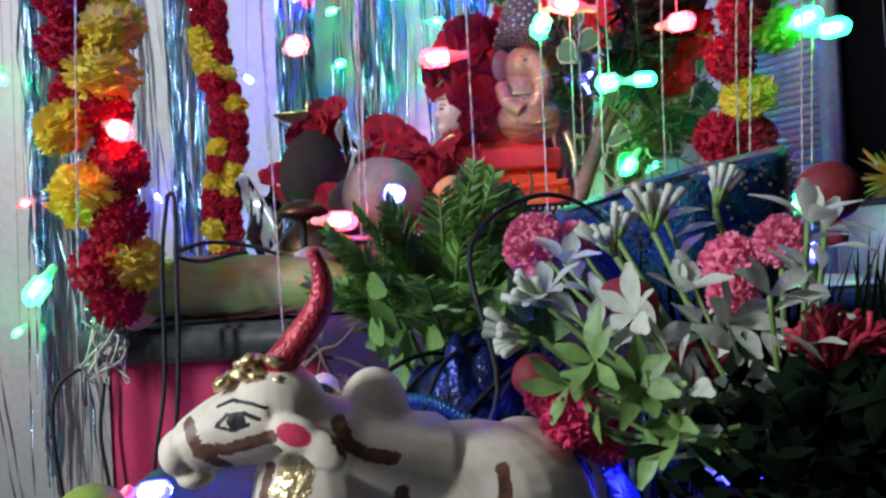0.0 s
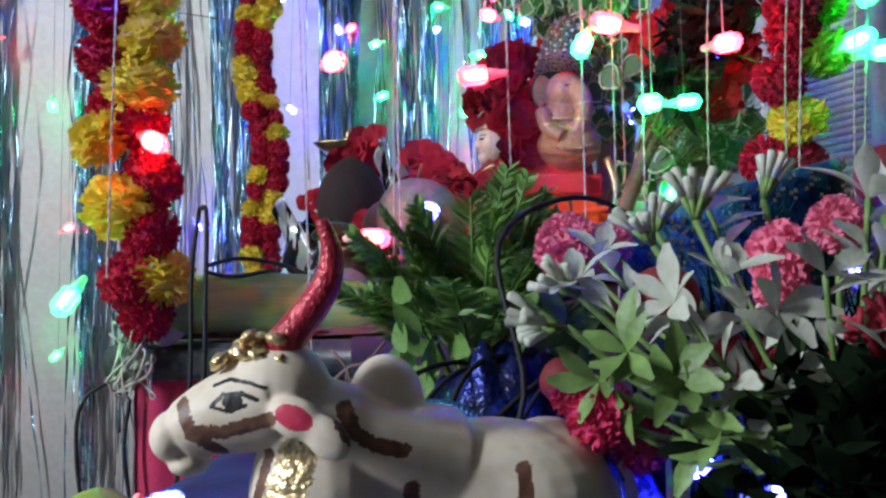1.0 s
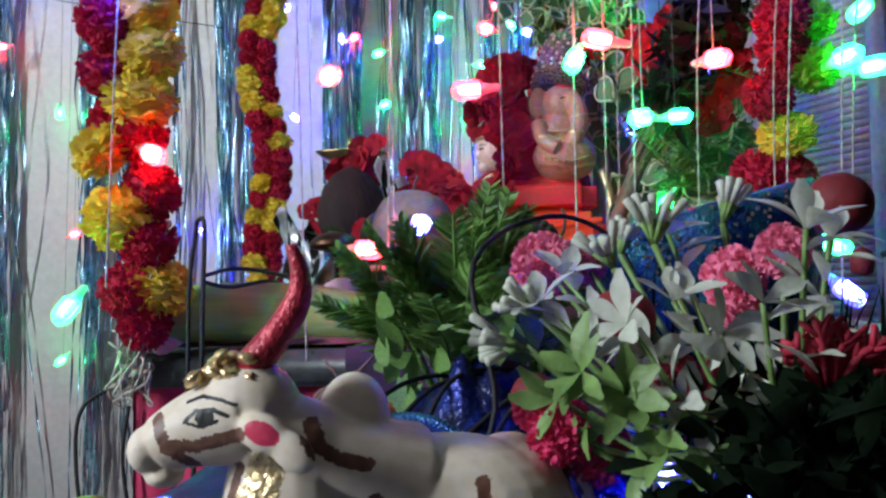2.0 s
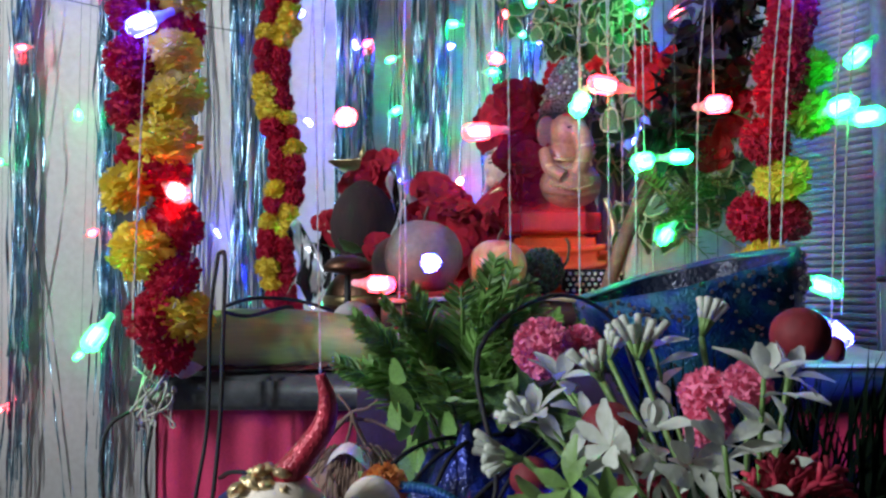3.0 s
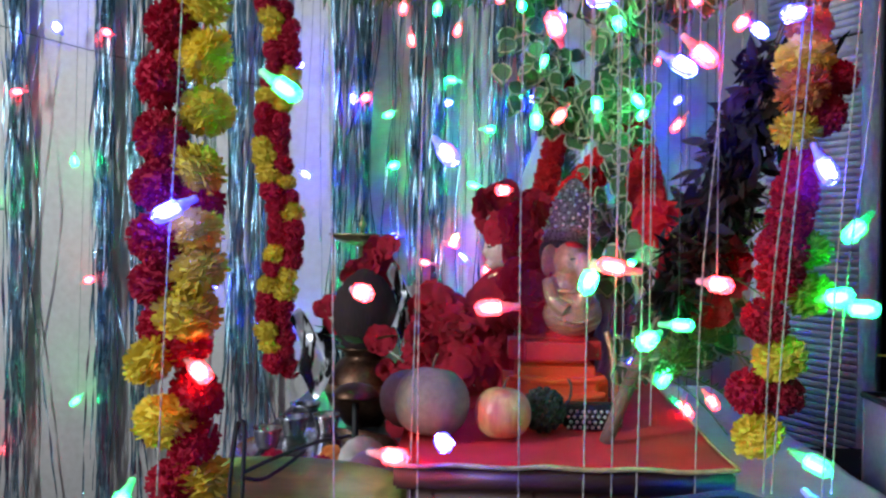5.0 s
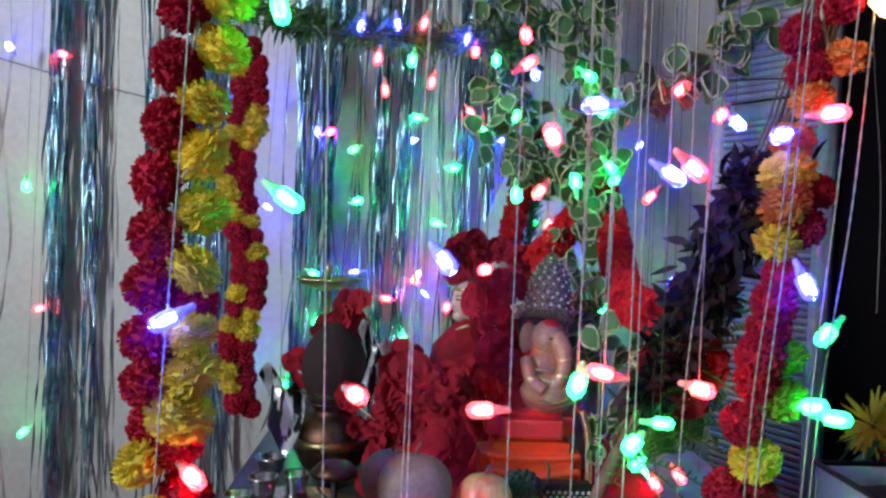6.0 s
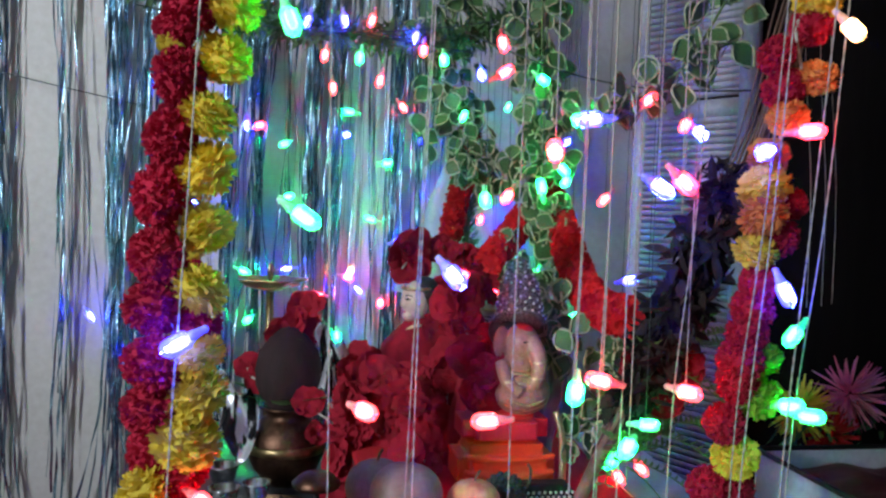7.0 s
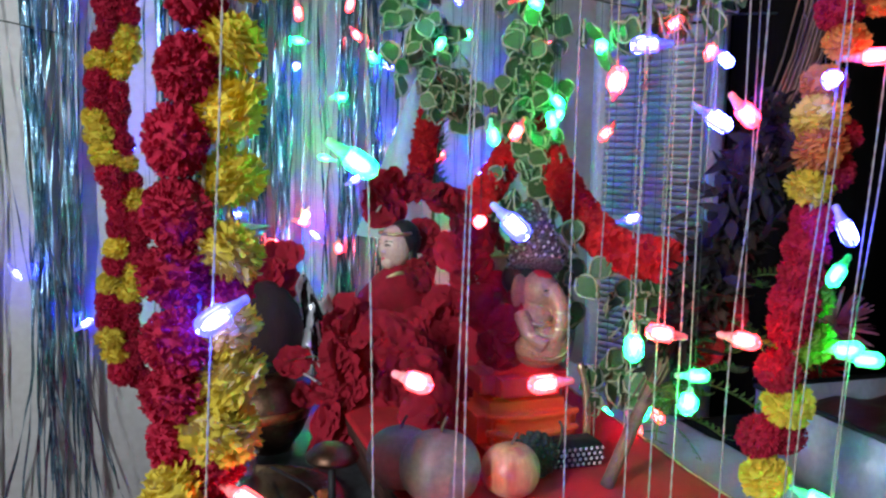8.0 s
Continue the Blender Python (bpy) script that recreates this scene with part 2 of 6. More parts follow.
class Shape:
    """Collects faces for one mesh; mi is the material slot of what is added next."""

    def __init__(self):
        self.v, self.f, self.m, self.mi = [], [], [], 0

    def add(self, verts, faces):
        o = len(self.v)
        self.v += [tuple(p) for p in verts]
        self.f += [tuple(i + o for i in q) for q in faces]
        self.m += [self.mi] * len(faces)
        return self

    def tube(self, pts, r, n=6, closed=True):
        pts = [Vector(p) for p in pts]
        vs, fs = [], []
        last = None
        for i, p in enumerate(pts):
            d = unit(pts[min(i + 1, len(pts) - 1)] - pts[max(i - 1, 0)])
            a, b = across(d)
            if last is not None:
                a = (last - d * last.dot(d)).normalized()
                b = d.cross(a)
            last = a
            rr = r[i] if isinstance(r, (list, tuple)) else r
            vs += [p + (a * math.cos(t) + b * math.sin(t)) * rr for t in (2 * math.pi * k / n for k in range(n))]
        for i in range(len(pts) - 1):
            fs += [(i * n + k, i * n + (k + 1) % n, (i + 1) * n + (k + 1) % n, (i + 1) * n + k) for k in range(n)]
        if closed:
            fs += [tuple(range(n - 1, -1, -1)), tuple(range((len(pts) - 1) * n, len(pts) * n))]
        return self.add(vs, fs)

    def lathe(self, profile, n=24, m=None, ripple=0.0, waves=0, caps=(True, True)):
        vs, fs = [], []
        for r, z in profile:
            for k in range(n):
                t = 2 * math.pi * k / n
                q = r * (1 + ripple * math.cos(waves * t))
                vs.append(Vector((q * math.cos(t), q * math.sin(t), z)))
        if m is not None:
            vs = [m @ p for p in vs]
        for i in range(len(profile) - 1):
            fs += [(i * n + k, i * n + (k + 1) % n, (i + 1) * n + (k + 1) % n, (i + 1) * n + k) for k in range(n)]
        fs += [tuple(range(n - 1, -1, -1))] * caps[0] + [tuple(range((len(profile) - 1) * n, len(profile) * n))] * caps[1]
        return self.add(vs, fs)

    def ball(self, c, r, n=16, k=10, turn=None, rough=0.0):
        r = (r, r, r) if isinstance(r, (int, float)) else r
        vs, fs = [], []
        for i in range(k + 1):
            p = math.pi * min(max(i / k, 0.004), 0.996)
            for j in range(n):
                t = 2 * math.pi * j / n
                q = Vector((math.sin(p) * math.cos(t), math.sin(p) * math.sin(t), math.cos(p)))
                if rough:
                    q *= 1 + rough * noise.noise(q * 3 + Vector(c) * 40)
                q = Vector((q.x * r[0], q.y * r[1], q.z * r[2]))
                vs.append((turn @ q if turn else q) + Vector(c))
        for i in range(k):
            fs += [(i * n + j, (i + 1) * n + j, (i + 1) * n + (j + 1) % n, i * n + (j + 1) % n) for j in range(n)]
        fs += [tuple(range(n)), tuple(range((k + 1) * n - 1, k * n - 1, -1))]
        return self.add(vs, fs)

    def leaf(self, base, way, up, length, width, curl=0.2, fold=0.15, seg=4, tip=0.0, peak=0.85):
        way, up = unit(way), Vector(up)
        side = way.cross(up)
        side = side.normalized() if side.length > 1e-4 else across(way)[0]
        nrm = side.cross(way).normalized()
        vs, fs = [], []
        for i in range(seg + 1):
            t = i / seg
            w = width * 0.5 * max(math.sin(math.pi * (0.06 + 0.94 * t ** peak)) if t < 1 else tip, tip * t)
            mid = Vector(base) + way * (length * t) - nrm * (curl * length * t * t)
            vs += [mid - side * w + nrm * fold * w, mid, mid + side * w + nrm * fold * w]
        for i in range(seg):
            a = 3 * i
            fs += [(a, a + 1, a + 4, a + 3), (a + 1, a + 2, a + 5, a + 4)]
        return self.add(vs, fs)

    def slab(self, lo, hi, b=0.003, m=None):
        """A box with chamfered edges."""
        bm = bmesh.new()
        bmesh.ops.create_cube(bm, size=1)
        c = [(lo[i] + hi[i]) / 2 for i in range(3)]
        s = [hi[i] - lo[i] for i in range(3)]
        for q in bm.verts:
            q.co = Vector([q.co[i] * s[i] for i in range(3)])
        if b:
            bmesh.ops.bevel(bm, geom=list(bm.edges), offset=b, segments=2, affect="EDGES")
        vs = [q.co + Vector(c) for q in bm.verts]
        if m is not None:
            vs = [m @ q for q in vs]
        bm.verts.index_update()
        fs = [[q.index for q in f.verts] for f in bm.faces]
        bm.free()
        return self.add(vs, fs)

    def sheet(self, nx, ny, fn, thick=0.0):
        """A grid of points fn(u, v); thick gives it a second side."""
        vs = [Vector(fn(i / nx, j / ny)) for j in range(ny + 1) for i in range(nx + 1)]
        fs = [(j * (nx + 1) + i, j * (nx + 1) + i + 1, (j + 1) * (nx + 1) + i + 1, (j + 1) * (nx + 1) + i) for j in range(ny) for i in range(nx)]
        if thick:
            o = len(vs)
            vs += [p - Vector((0, 0, thick)) for p in vs]
            fs += [tuple(o + i for i in reversed(q)) for q in fs]
            rim = list(range(nx + 1)) + [(j + 1) * (nx + 1) + nx for j in range(ny)] + [ny * (nx + 1) + i for i in range(nx - 1, -1, -1)] + [j * (nx + 1) for j in range(ny - 1, 0, -1)]
            fs += [(rim[(i + 1) % len(rim)], rim[i], rim[i] + o, rim[(i + 1) % len(rim)] + o) for i in range(len(rim))]
        return self.add(vs, fs)

    def mesh(self, name, mats, flat=False):
        me = bpy.data.meshes.new(name)
        me.from_pydata(self.v, [], self.f)
        for k in (mats if isinstance(mats, (list, tuple)) else [mats]):
            me.materials.append(M[k])
        me.polygons.foreach_set("material_index", self.m)
        me.polygons.foreach_set("use_smooth", [not flat] * len(self.f))
        me.update()
        return me


def part(name, shape, mats, parent=None, label="", flat=False):
    """One mesh object, a part of its parent."""
    ob = new(name, shape if isinstance(shape, bpy.types.Mesh) else shape.mesh(name, mats, flat))
    if parent is not None:
        ob.parent = parent
        if parent.type == "EMPTY":
            ob.matrix_parent_inverse = parent.matrix_basis.inverted()
    return tagged(ob, label) if label else ob


def piece(name, me, parent, m, label=""):
    """A copy of a shared mesh at the pose m, as a part."""
    ob = part(name, me, None, parent, label)
    ob.matrix_basis = m
    return ob


def thing(name, base, label, category, group="", kind=""):
    ob = new(name)
    ob.empty_display_size = 0.02
    ob.matrix_basis = Matrix.Translation(base)
    return tagged(ob, label, category, group, kind)


def solid(name, shape, mats, label, category, group="", kind="", flat=False):
    return tagged(part(name, shape, mats, None, "", flat), label, category, group, kind)


# ---- the room ----
def room():
    solid("floor", Shape().slab((-2.7, -2.3, -0.1), (2.7, 2.1, 0.0), 0), "floor", "plain stone tile floor of the dim room", "floor", kind="structure")
    solid("ceiling", Shape().slab((-2.7, -2.3, 2.75), (2.7, 2.1, 2.85), 0), "wall", "plain painted ceiling of the room", "ceiling", kind="structure")
    solid("wall_north", Shape().slab((-2.7, 1.9, 0), (2.7, 2.05, 2.75), 0), "wall", "cream painted wall behind the hanging foil strands", "wall", kind="structure")
    solid("wall_west", Shape().slab((-2.75, -2.3, 0), (-2.6, 1.9, 2.75), 0), "wall", "cream painted side wall", "wall", kind="structure")
    # unseen wall in the shade-dark wood, unlike the cream walls
    solid("wall_east", Shape().slab((2.6, -2.3, 0), (2.75, 1.9, 2.75), 0), "dark_wood", "unseen side wall, near-black for the shade on that side", "wall", kind="structure")
    solid("wall_south", Shape().slab((-2.6, -2.35, 0), (2.6, -2.2, 2.75), 0), "wall", "cream painted wall behind the camera", "wall", kind="structure")


room()


def shutter_door():
    """A louvred door leaf, hinged at the wall, half open towards the room."""
    base, far = Vector((0.595, 1.85, 0)), Vector((0.735, 1.57, 0))
    d = unit(far - base)
    w = (far - base).length
    nrm = Vector((0, 0, 1)).cross(d)
    rot = Matrix((d, nrm, Vector((0, 0, 1)))).transposed().to_4x4()
    m = Matrix.Translation(base) @ rot
    door = thing("door_1", base, "pale grey painted louvred door leaf standing ajar", "door", kind="structure")
    for name, lo, hi in (("stile", (0, -0.012, 0.1), (0.03, 0.014, 2.05)), ("stile", (w - 0.035, -0.012, 0.1), (w, 0.014, 2.05)),
                         ("rail", (0.03, -0.011, 0.1), (w - 0.035, 0.013, 0.2)), ("rail", (0.03, -0.011, 1.95), (w - 0.035, 0.013, 2.05)),
                         ("rail", (0.03, -0.011, 1.205), (w - 0.035, 0.013, 1.24))):
        part(name, Shape().slab(lo, hi, 0.003, m), "shutter", door)
    slat = Shape().slab((0.03, -0.002, -0.0085), (w - 0.035, 0.002, 0.0085), 0.001).mesh("slat", "shutter")
    z = 0.21
    while z < 1.94:
        if not 1.2 < z < 1.245:
            piece("slat", slat, door, m @ pose(0, 0, z, 38, 0, 0))
        z += 0.0145
    # near-black sheet behind the slats darkens the gaps
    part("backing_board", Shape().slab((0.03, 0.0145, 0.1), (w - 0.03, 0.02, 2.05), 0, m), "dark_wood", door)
    # wardrobe added to fill the dark side, shade put into its colour
    ward = thing("wardrobe", (1.3, 1.75, 0), "tall wooden wardrobe form, near-black for the deep shade there", "wardrobe")
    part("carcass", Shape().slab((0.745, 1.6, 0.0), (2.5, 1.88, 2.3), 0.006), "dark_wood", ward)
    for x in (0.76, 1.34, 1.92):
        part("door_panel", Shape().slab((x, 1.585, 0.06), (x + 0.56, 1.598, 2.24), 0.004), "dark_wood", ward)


shutter_door()


# ---- the table and its covers ----
def main_table():
    t = thing("altar_table", (0.1, 1.2, 0), "low table with a dark stone slab top and crimson cloth sides", "table")
    part("slab_top", Shape().slab((-0.345, 0.8, 0.507), (0.47, 1.72, 0.54), 0.004), "granite", t, "dark polished stone slab")

    def skirt(u, v):
        x = -0.325 + 0.78 * u
        return (x, 0.822 + 0.006 * math.sin(x * 60) * (1 - v) + 0.003 * math.sin(x * 150), 0.506 * v)
    part("cloth_front", Shape().sheet(90, 6, skirt), "red_cloth", t, "crimson cloth hung down the front")

    def side(u, v):
        y = 0.822 + 0.85 * u
        return (-0.325 + 0.006 * math.sin(y * 50) * (1 - v), y, 0.506 * v)
    part("cloth_side", Shape().sheet(60, 6, side), "red_cloth", t)
    for x in (-0.3, 0.43):
        for y in (0.86, 1.66):
            part("leg", Shape().slab((x - 0.02, y - 0.02, 0), (x + 0.02, y + 0.02, 0.507)), "plank", t)

    s = thing("wooden_stool", (0.08, 1.2, 0.54), "low brown wooden platform standing on the stone slab", "platform")
    part("top_board", Shape().slab((-0.093, 0.8, 0.588), (0.25, 1.52, 0.611), 0.003), "plank", s)
    part("front_apron", Shape().slab((-0.08, 0.812, 0.5405), (0.235, 0.835, 0.5875), 0.003), "plank", s)
    part("side_apron", Shape().slab((-0.08, 0.836, 0.5405), (-0.06, 1.5, 0.5875), 0.003), "plank", s)
    part("side_apron", Shape().slab((0.215, 0.836, 0.5405), (0.235, 1.5, 0.5875), 0.003), "plank", s)

    def mat(u, v):
        x, y = -0.095 + (0.345 + 0.03 * v) * u, 0.796 + 0.74 * v
        return (x, y, 0.6155 + 0.0012 * math.sin(x * 70 + y * 20) + 0.001 * noise.noise((x * 30, y * 30, 0)))
    c = thing("red_cloth", (0.08, 1.2, 0.612), "scarlet cloth with a pale gold border spread on the platform", "cloth")
    part("cloth", Shape().sheet(40, 60, mat, 0.003), "red_mat", c)
    edge = [Vector(mat(u / 30, 0)) + Vector((0, -0.001, -0.001)) for u in range(31)] + [Vector(mat(1, v / 40)) + Vector((0.001, 0, -0.001)) for v in range(41)]
    part("border", Shape().tube(edge, 0.0026, 6), "trim", c, "pale gold cloth border")

    # pale cloth on the rest of the slab, behind and to one side
    def pale(u, v):
        x, y = 0.262 + 0.24 * u, 0.86 + 0.86 * v
        drop = 0.0 if x < 0.47 else (x - 0.47) * 2
        return (x, y, 0.546 + 0.006 * max(0, noise.noise((x * 14, y * 14, 3))) - drop)
    solid("pale_cloth", Shape().sheet(30, 60, pale, 0.003), "white_cloth", "pale lilac cloth laid over the stone slab", "cloth")


main_table()


def front_table():
    t = thing("front_table", (0.1, 0.48, 0), "small low table covered with dark blue cloth", "table")
    part("table_top", Shape().slab((-0.21, 0.17, 0.42), (0.5, 0.785, 0.448), 0.004), "plank", t)
    for x in (-0.18, 0.47):
        for y in (0.2, 0.75):
            part("leg", Shape().slab((x - 0.018, y - 0.018, 0), (x + 0.018, y + 0.018, 0.42)), "plank", t)

    def cover(u, v):
        x, y = -0.212 + 0.715 * u, 0.168 + 0.62 * v
        return (x, y, 0.4535 + 0.006 * max(0.0, noise.noise((x * 18, y * 18, 1))))
    part("table_cloth", Shape().sheet(50, 40, cover, 0.004), "blue_cloth", t, "dark blue cloth cover")


front_table()


# ---- flowers and garlands ----
def pom_mesh(name, mat, n, width, seed):
    """A ruffled fabric flower head of radius 1 (scaled when placed): crimped, fringed petals over a soft core."""
    random.seed(seed)
    s = Shape().ball((0, 0, 0), 0.8, 14, 9, None, 0.12)
    for i in range(n):
        z = 1 - 2 * (i + 0.5) / n
        t = i * 2.39996
        d = unit(Vector((math.sqrt(1 - z * z) * math.cos(t), math.sqrt(1 - z * z) * math.sin(t), z)) + spread_dir() * 0.22)
        a, b = across(d)
        w = rnd(0, 6.28)
        side = a * math.cos(w) + b * math.sin(w)
        up = d.cross(side)
        r = rnd(0.9, 1.06)
        k = width * rnd(0.7, 1.25)
        low = [d * 0.66 - side * k * 0.4, d * 0.66 + side * k * 0.4]
        mid = [d * r * 0.88 + side * k * q + up * rnd(-0.06, 0.06) for q in (-0.8, 0, 0.8)]
        tip = [d * r * rnd(0.97, 1.05) + side * k * q + up * rnd(-0.09, 0.09) for q in (-1.1, -0.35, 0.35, 1.1)]
        s.add(low + mid + tip, [(0, 3, 2), (0, 1, 3), (1, 4, 3), (2, 6, 5), (2, 3, 6), (3, 7, 6), (3, 4, 7), (4, 8, 7)])
    return s.mesh(name, mat, True)


def marigold_mesh(name, mat, seed):
    """A marigold head of radius 1 made of rings of broad notched petals round the string's axis."""
    random.seed(seed)
    s = Shape().ball((0, 0, 0), (0.76, 0.76, 0.7), 14, 9, None, 0.12)
    for lift, n, reach in ((-72, 12, 0.9), (-52, 24, 0.95), (-32, 32, 1.0), (-14, 36, 1.04), (4, 38, 1.05), (22, 36, 1.03), (40, 30, 1.0), (58, 22, 0.95), (76, 12, 0.9)):
        for i in range(n):
            t = 2 * math.pi * (i + rnd(-0.3, 0.3)) / n
            e = radians(lift + rnd(-12, 12))
            d = Vector((math.cos(t) * math.cos(e), math.sin(t) * math.cos(e), math.sin(e)))
            side = Vector((-math.sin(t), math.cos(t), rnd(-0.8, 0.8))).normalized()
            up = d.cross(side)
            r, k, bend = reach * rnd(0.88, 1.06), rnd(0.09, 0.17), rnd(-0.2, 0.2)
            vs = []
            for u, w in ((0.55, 0.6), (0.78, 1.0), (0.93, 1.15)):
                vs += [d * r * u + side * k * w * q + up * (bend * u * u - 0.05 * abs(q) * u) for q in (-1, 0, 1)]
            vs += [d * r * v + side * k * q + up * (bend + rnd(-0.04, 0.04)) for q, v in ((-0.75, 1.02), (0, 0.96), (0.75, 1.02))]
            s.add(vs, [(3 * a + q, 3 * a + q + 1, 3 * a + q + 4, 3 * a + q + 3) for a in range(3) for q in range(2)])
    return s.mesh(name, mat)


POM = {"r": [pom_mesh("crimson_pom", "red_pom", 360, 0.105, k) for k in (1, 2, 3)],
       "y": [marigold_mesh("yellow_pom", "yellow_pom", k) for k in (4, 5, 6)],
       "o": [marigold_mesh("orange_pom", "orange_pom", k) for k in (7, 8)],
       "g": [marigold_mesh("lime_pom", "green_pom", k) for k in (9, 10)]}


def garland(label, rows, top, size, y_jit=0.006):
    """rows: x, y, z, colour from the top down; every flower head is a part on one string."""
    xs = sum(r[0] for r in rows) / len(rows)
    g = thing("flower_garland", (xs, rows[0][1], rows[-1][2]), label, "garland")
    mids = [Vector(top)] + [Vector(((rows[i][0] + rows[i + 1][0]) / 2, rows[i][1], rows[i][2])) for i in range(0, len(rows) - 1, 2)] + [Vector(rows[-1][:3])]
    part("string", Shape().tube(smooth_path(mids, 60), 0.002, 5), "thread", g)
    for x, y, z, c in rows:
        r = size * rnd(0.9, 1.12) * (1.08 if c == "y" else 1.0)
        tilt = 180 if c == "r" else 38
        m = pose(x + rnd(-0.003, 0.003), y + rnd(-y_jit, y_jit), z, rnd(-tilt, tilt), rnd(-tilt, tilt), rnd(0, 360)) @ Matrix.Diagonal((r, r, r * rnd(0.8, 0.95), 1))
        piece("flower_head", random.choice(POM[c]), g, m)
    return g


def left_garland():
    rows = []
    z = 1.58
    while z > 1.2:
        lean = (z - 1.16) * 0.08
        rows += [(-0.294 + lean, 0.752, z, "r"), (-0.262 + lean, 0.76, z - 0.032, "y")]
        z -= 0.054
    rows += [(-0.294, 0.752, 1.159, "r"), (-0.264, 0.762, 1.121, "y"), (-0.302, 0.752, 1.1, "r"), (-0.275, 0.76, 1.067, "y"), (-0.31, 0.754, 1.045, "r"), (-0.277, 0.76, 1.017, "y"),
             (-0.316, 0.754, 0.992, "r"), (-0.278, 0.76, 0.963, "y"), (-0.317, 0.754, 0.938, "r"), (-0.28, 0.757, 0.908, "y"), (-0.32, 0.757, 0.89, "r"), (-0.284, 0.772, 0.876, "r"), (-0.284, 0.757, 0.847, "y"),
             (-0.321, 0.757, 0.84, "r"), (-0.282, 0.756, 0.808, "y"), (-0.323, 0.757, 0.797, "r"), (-0.29, 0.757, 0.768, "y"), (-0.318, 0.77, 0.752, "r"), (-0.291, 0.767, 0.738, "r"),
             (-0.325, 0.755, 0.722, "y"), (-0.284, 0.762, 0.688, "r"), (-0.313, 0.755, 0.662, "y"), (-0.29, 0.763, 0.64, "r"), (-0.305, 0.766, 0.598, "r"), (-0.284, 0.782, 0.6, "y"), (-0.296, 0.78, 0.57, "r")]
    random.seed(21)
    garland("thick crimson and yellow fabric marigold garland hanging on a string", rows, (-0.255, 0.76, 1.7), 0.0272)


def back_garland():
    """Two heads side by side all the way, with yellow runs on one side and then the other."""
    rows = []
    random.seed(22)
    colours = ("rr", "yr", "yr", "rr", "ry", "ry", "yy", "rr", "rr", "yr", "yr", "yy", "rr", "ry", "rr", "rr", "yr", "ry", "yy", "rr", "rr", "yr", "yr", "rr")
    for i, c in enumerate(colours):
        z = 1.3 - i * 0.0306
        x = -0.414 + 0.012 * math.sin(i * 0.55) + 0.0008 * i
        rows += [(x - 0.014, 1.612, z, c[0]), (x + 0.016, 1.62, z - 0.014, c[1])]
    garland("slim crimson and yellow fabric garland near the wall", rows, (-0.41, 1.6, 1.75), 0.0225)


def right_garland():
    rows = [(0.395, 0.81, 1.27, "r"), (0.36, 0.81, 1.235, "y"), (0.36, 0.81, 1.205, "r"), (0.322, 0.81, 1.17, "r"), (0.364, 0.81, 1.147, "o"), (0.335, 0.82, 1.135, "r"), (0.333, 0.81, 1.102, "o"),
            (0.322, 0.815, 1.06, "o"), (0.318, 0.81, 1.025, "y"), (0.352, 0.82, 1.01, "r"), (0.312, 0.81, 0.995, "o"), (0.338, 0.815, 0.971, "r"), (0.31, 0.81, 0.955, "y"),
            (0.315, 0.815, 0.92, "r"), (0.31, 0.815, 0.89, "r"), (0.298, 0.815, 0.865, "r"), (0.29, 0.81, 0.835, "r"), (0.322, 0.82, 0.835, "g"), (0.32, 0.81, 0.79, "g"), (0.293, 0.815, 0.81, "r"),
            (0.276, 0.81, 0.764, "r"), (0.291, 0.808, 0.727, "y"), (0.269, 0.815, 0.692, "r"), (0.298, 0.815, 0.69, "r"), (0.276, 0.808, 0.648, "y")]
    random.seed(23)
    garland("mixed crimson, yellow and orange fabric flower garland hanging on strings", rows, (0.42, 0.81, 1.6), 0.0245)


left_garland()
back_garland()
right_garland()


# ---- foil strands on the wall ----
def foil_curtain():
    """Clumps of narrow twisted strips, gathered in places, with stray strips that cross between them."""
    random.seed(31)
    clumps = [(-1.9, 20), (-1.72, 24), (-1.55, 24), (-1.38, 24), (-1.2, 22), (-1.06, 24), (-0.86, 30), (-0.79, 16), (-0.66, 7), (-0.55, 28), (-0.5, 16), (-0.33, 18), (-0.265, 24), (-0.15, 22), (-0.1, 16), (0.03, 24), (0.09, 14)]
    for cx, n in clumps:
        s = Shape()
        knot = rnd(0.5, 1.0)
        for j in range(int(n * 1.35)):
            x0, x1, x2 = cx + random.gauss(0, 0.02), cx + random.gauss(0, 0.009), cx + random.gauss(0, 0.018)
            if random.random() < 0.15:
                x0 += rnd(-0.16, 0.16)
                x1 += rnd(-0.05, 0.05)
                x2 += rnd(-0.16, 0.16)
            y0, w = rnd(1.835, 1.885), rnd(0.0012, 0.0034)
            ph, tw, wob = rnd(0, 6.3), rnd(3, 26), rnd(0.002, 0.008)
            low = rnd(0.05, 0.5) if random.random() < 0.85 else rnd(0.5, 0.95)
            mid = knot + rnd(-0.14, 0.14)
            vs, k = [], 40
            for i in range(k + 1):
                z = 2.05 + (low - 2.05) * i / k
                t = (z - mid) / (2.05 - mid) if z > mid else (mid - z) / mid
                x = x1 + ((x0 if z > mid else x2) - x1) * t ** 1.15 + wob * math.sin(6 * z + ph) + 0.0012 * math.sin(41 * z + ph)
                a = ph + tw * z + 0.5 * math.sin(19 * z + ph)
                vs += [(x - w * math.cos(a), y0 - w * math.sin(a), z), (x + w * math.cos(a), y0 + w * math.sin(a), z)]
            s.add(vs, [(2 * i, 2 * i + 1, 2 * i + 3, 2 * i + 2) for i in range(k)])
        solid("foil_curtain", s, "tinsel", "shiny silver-blue foil strands hanging down the wall", "tinsel", "foil curtains", "stuff", True)


foil_curtain()


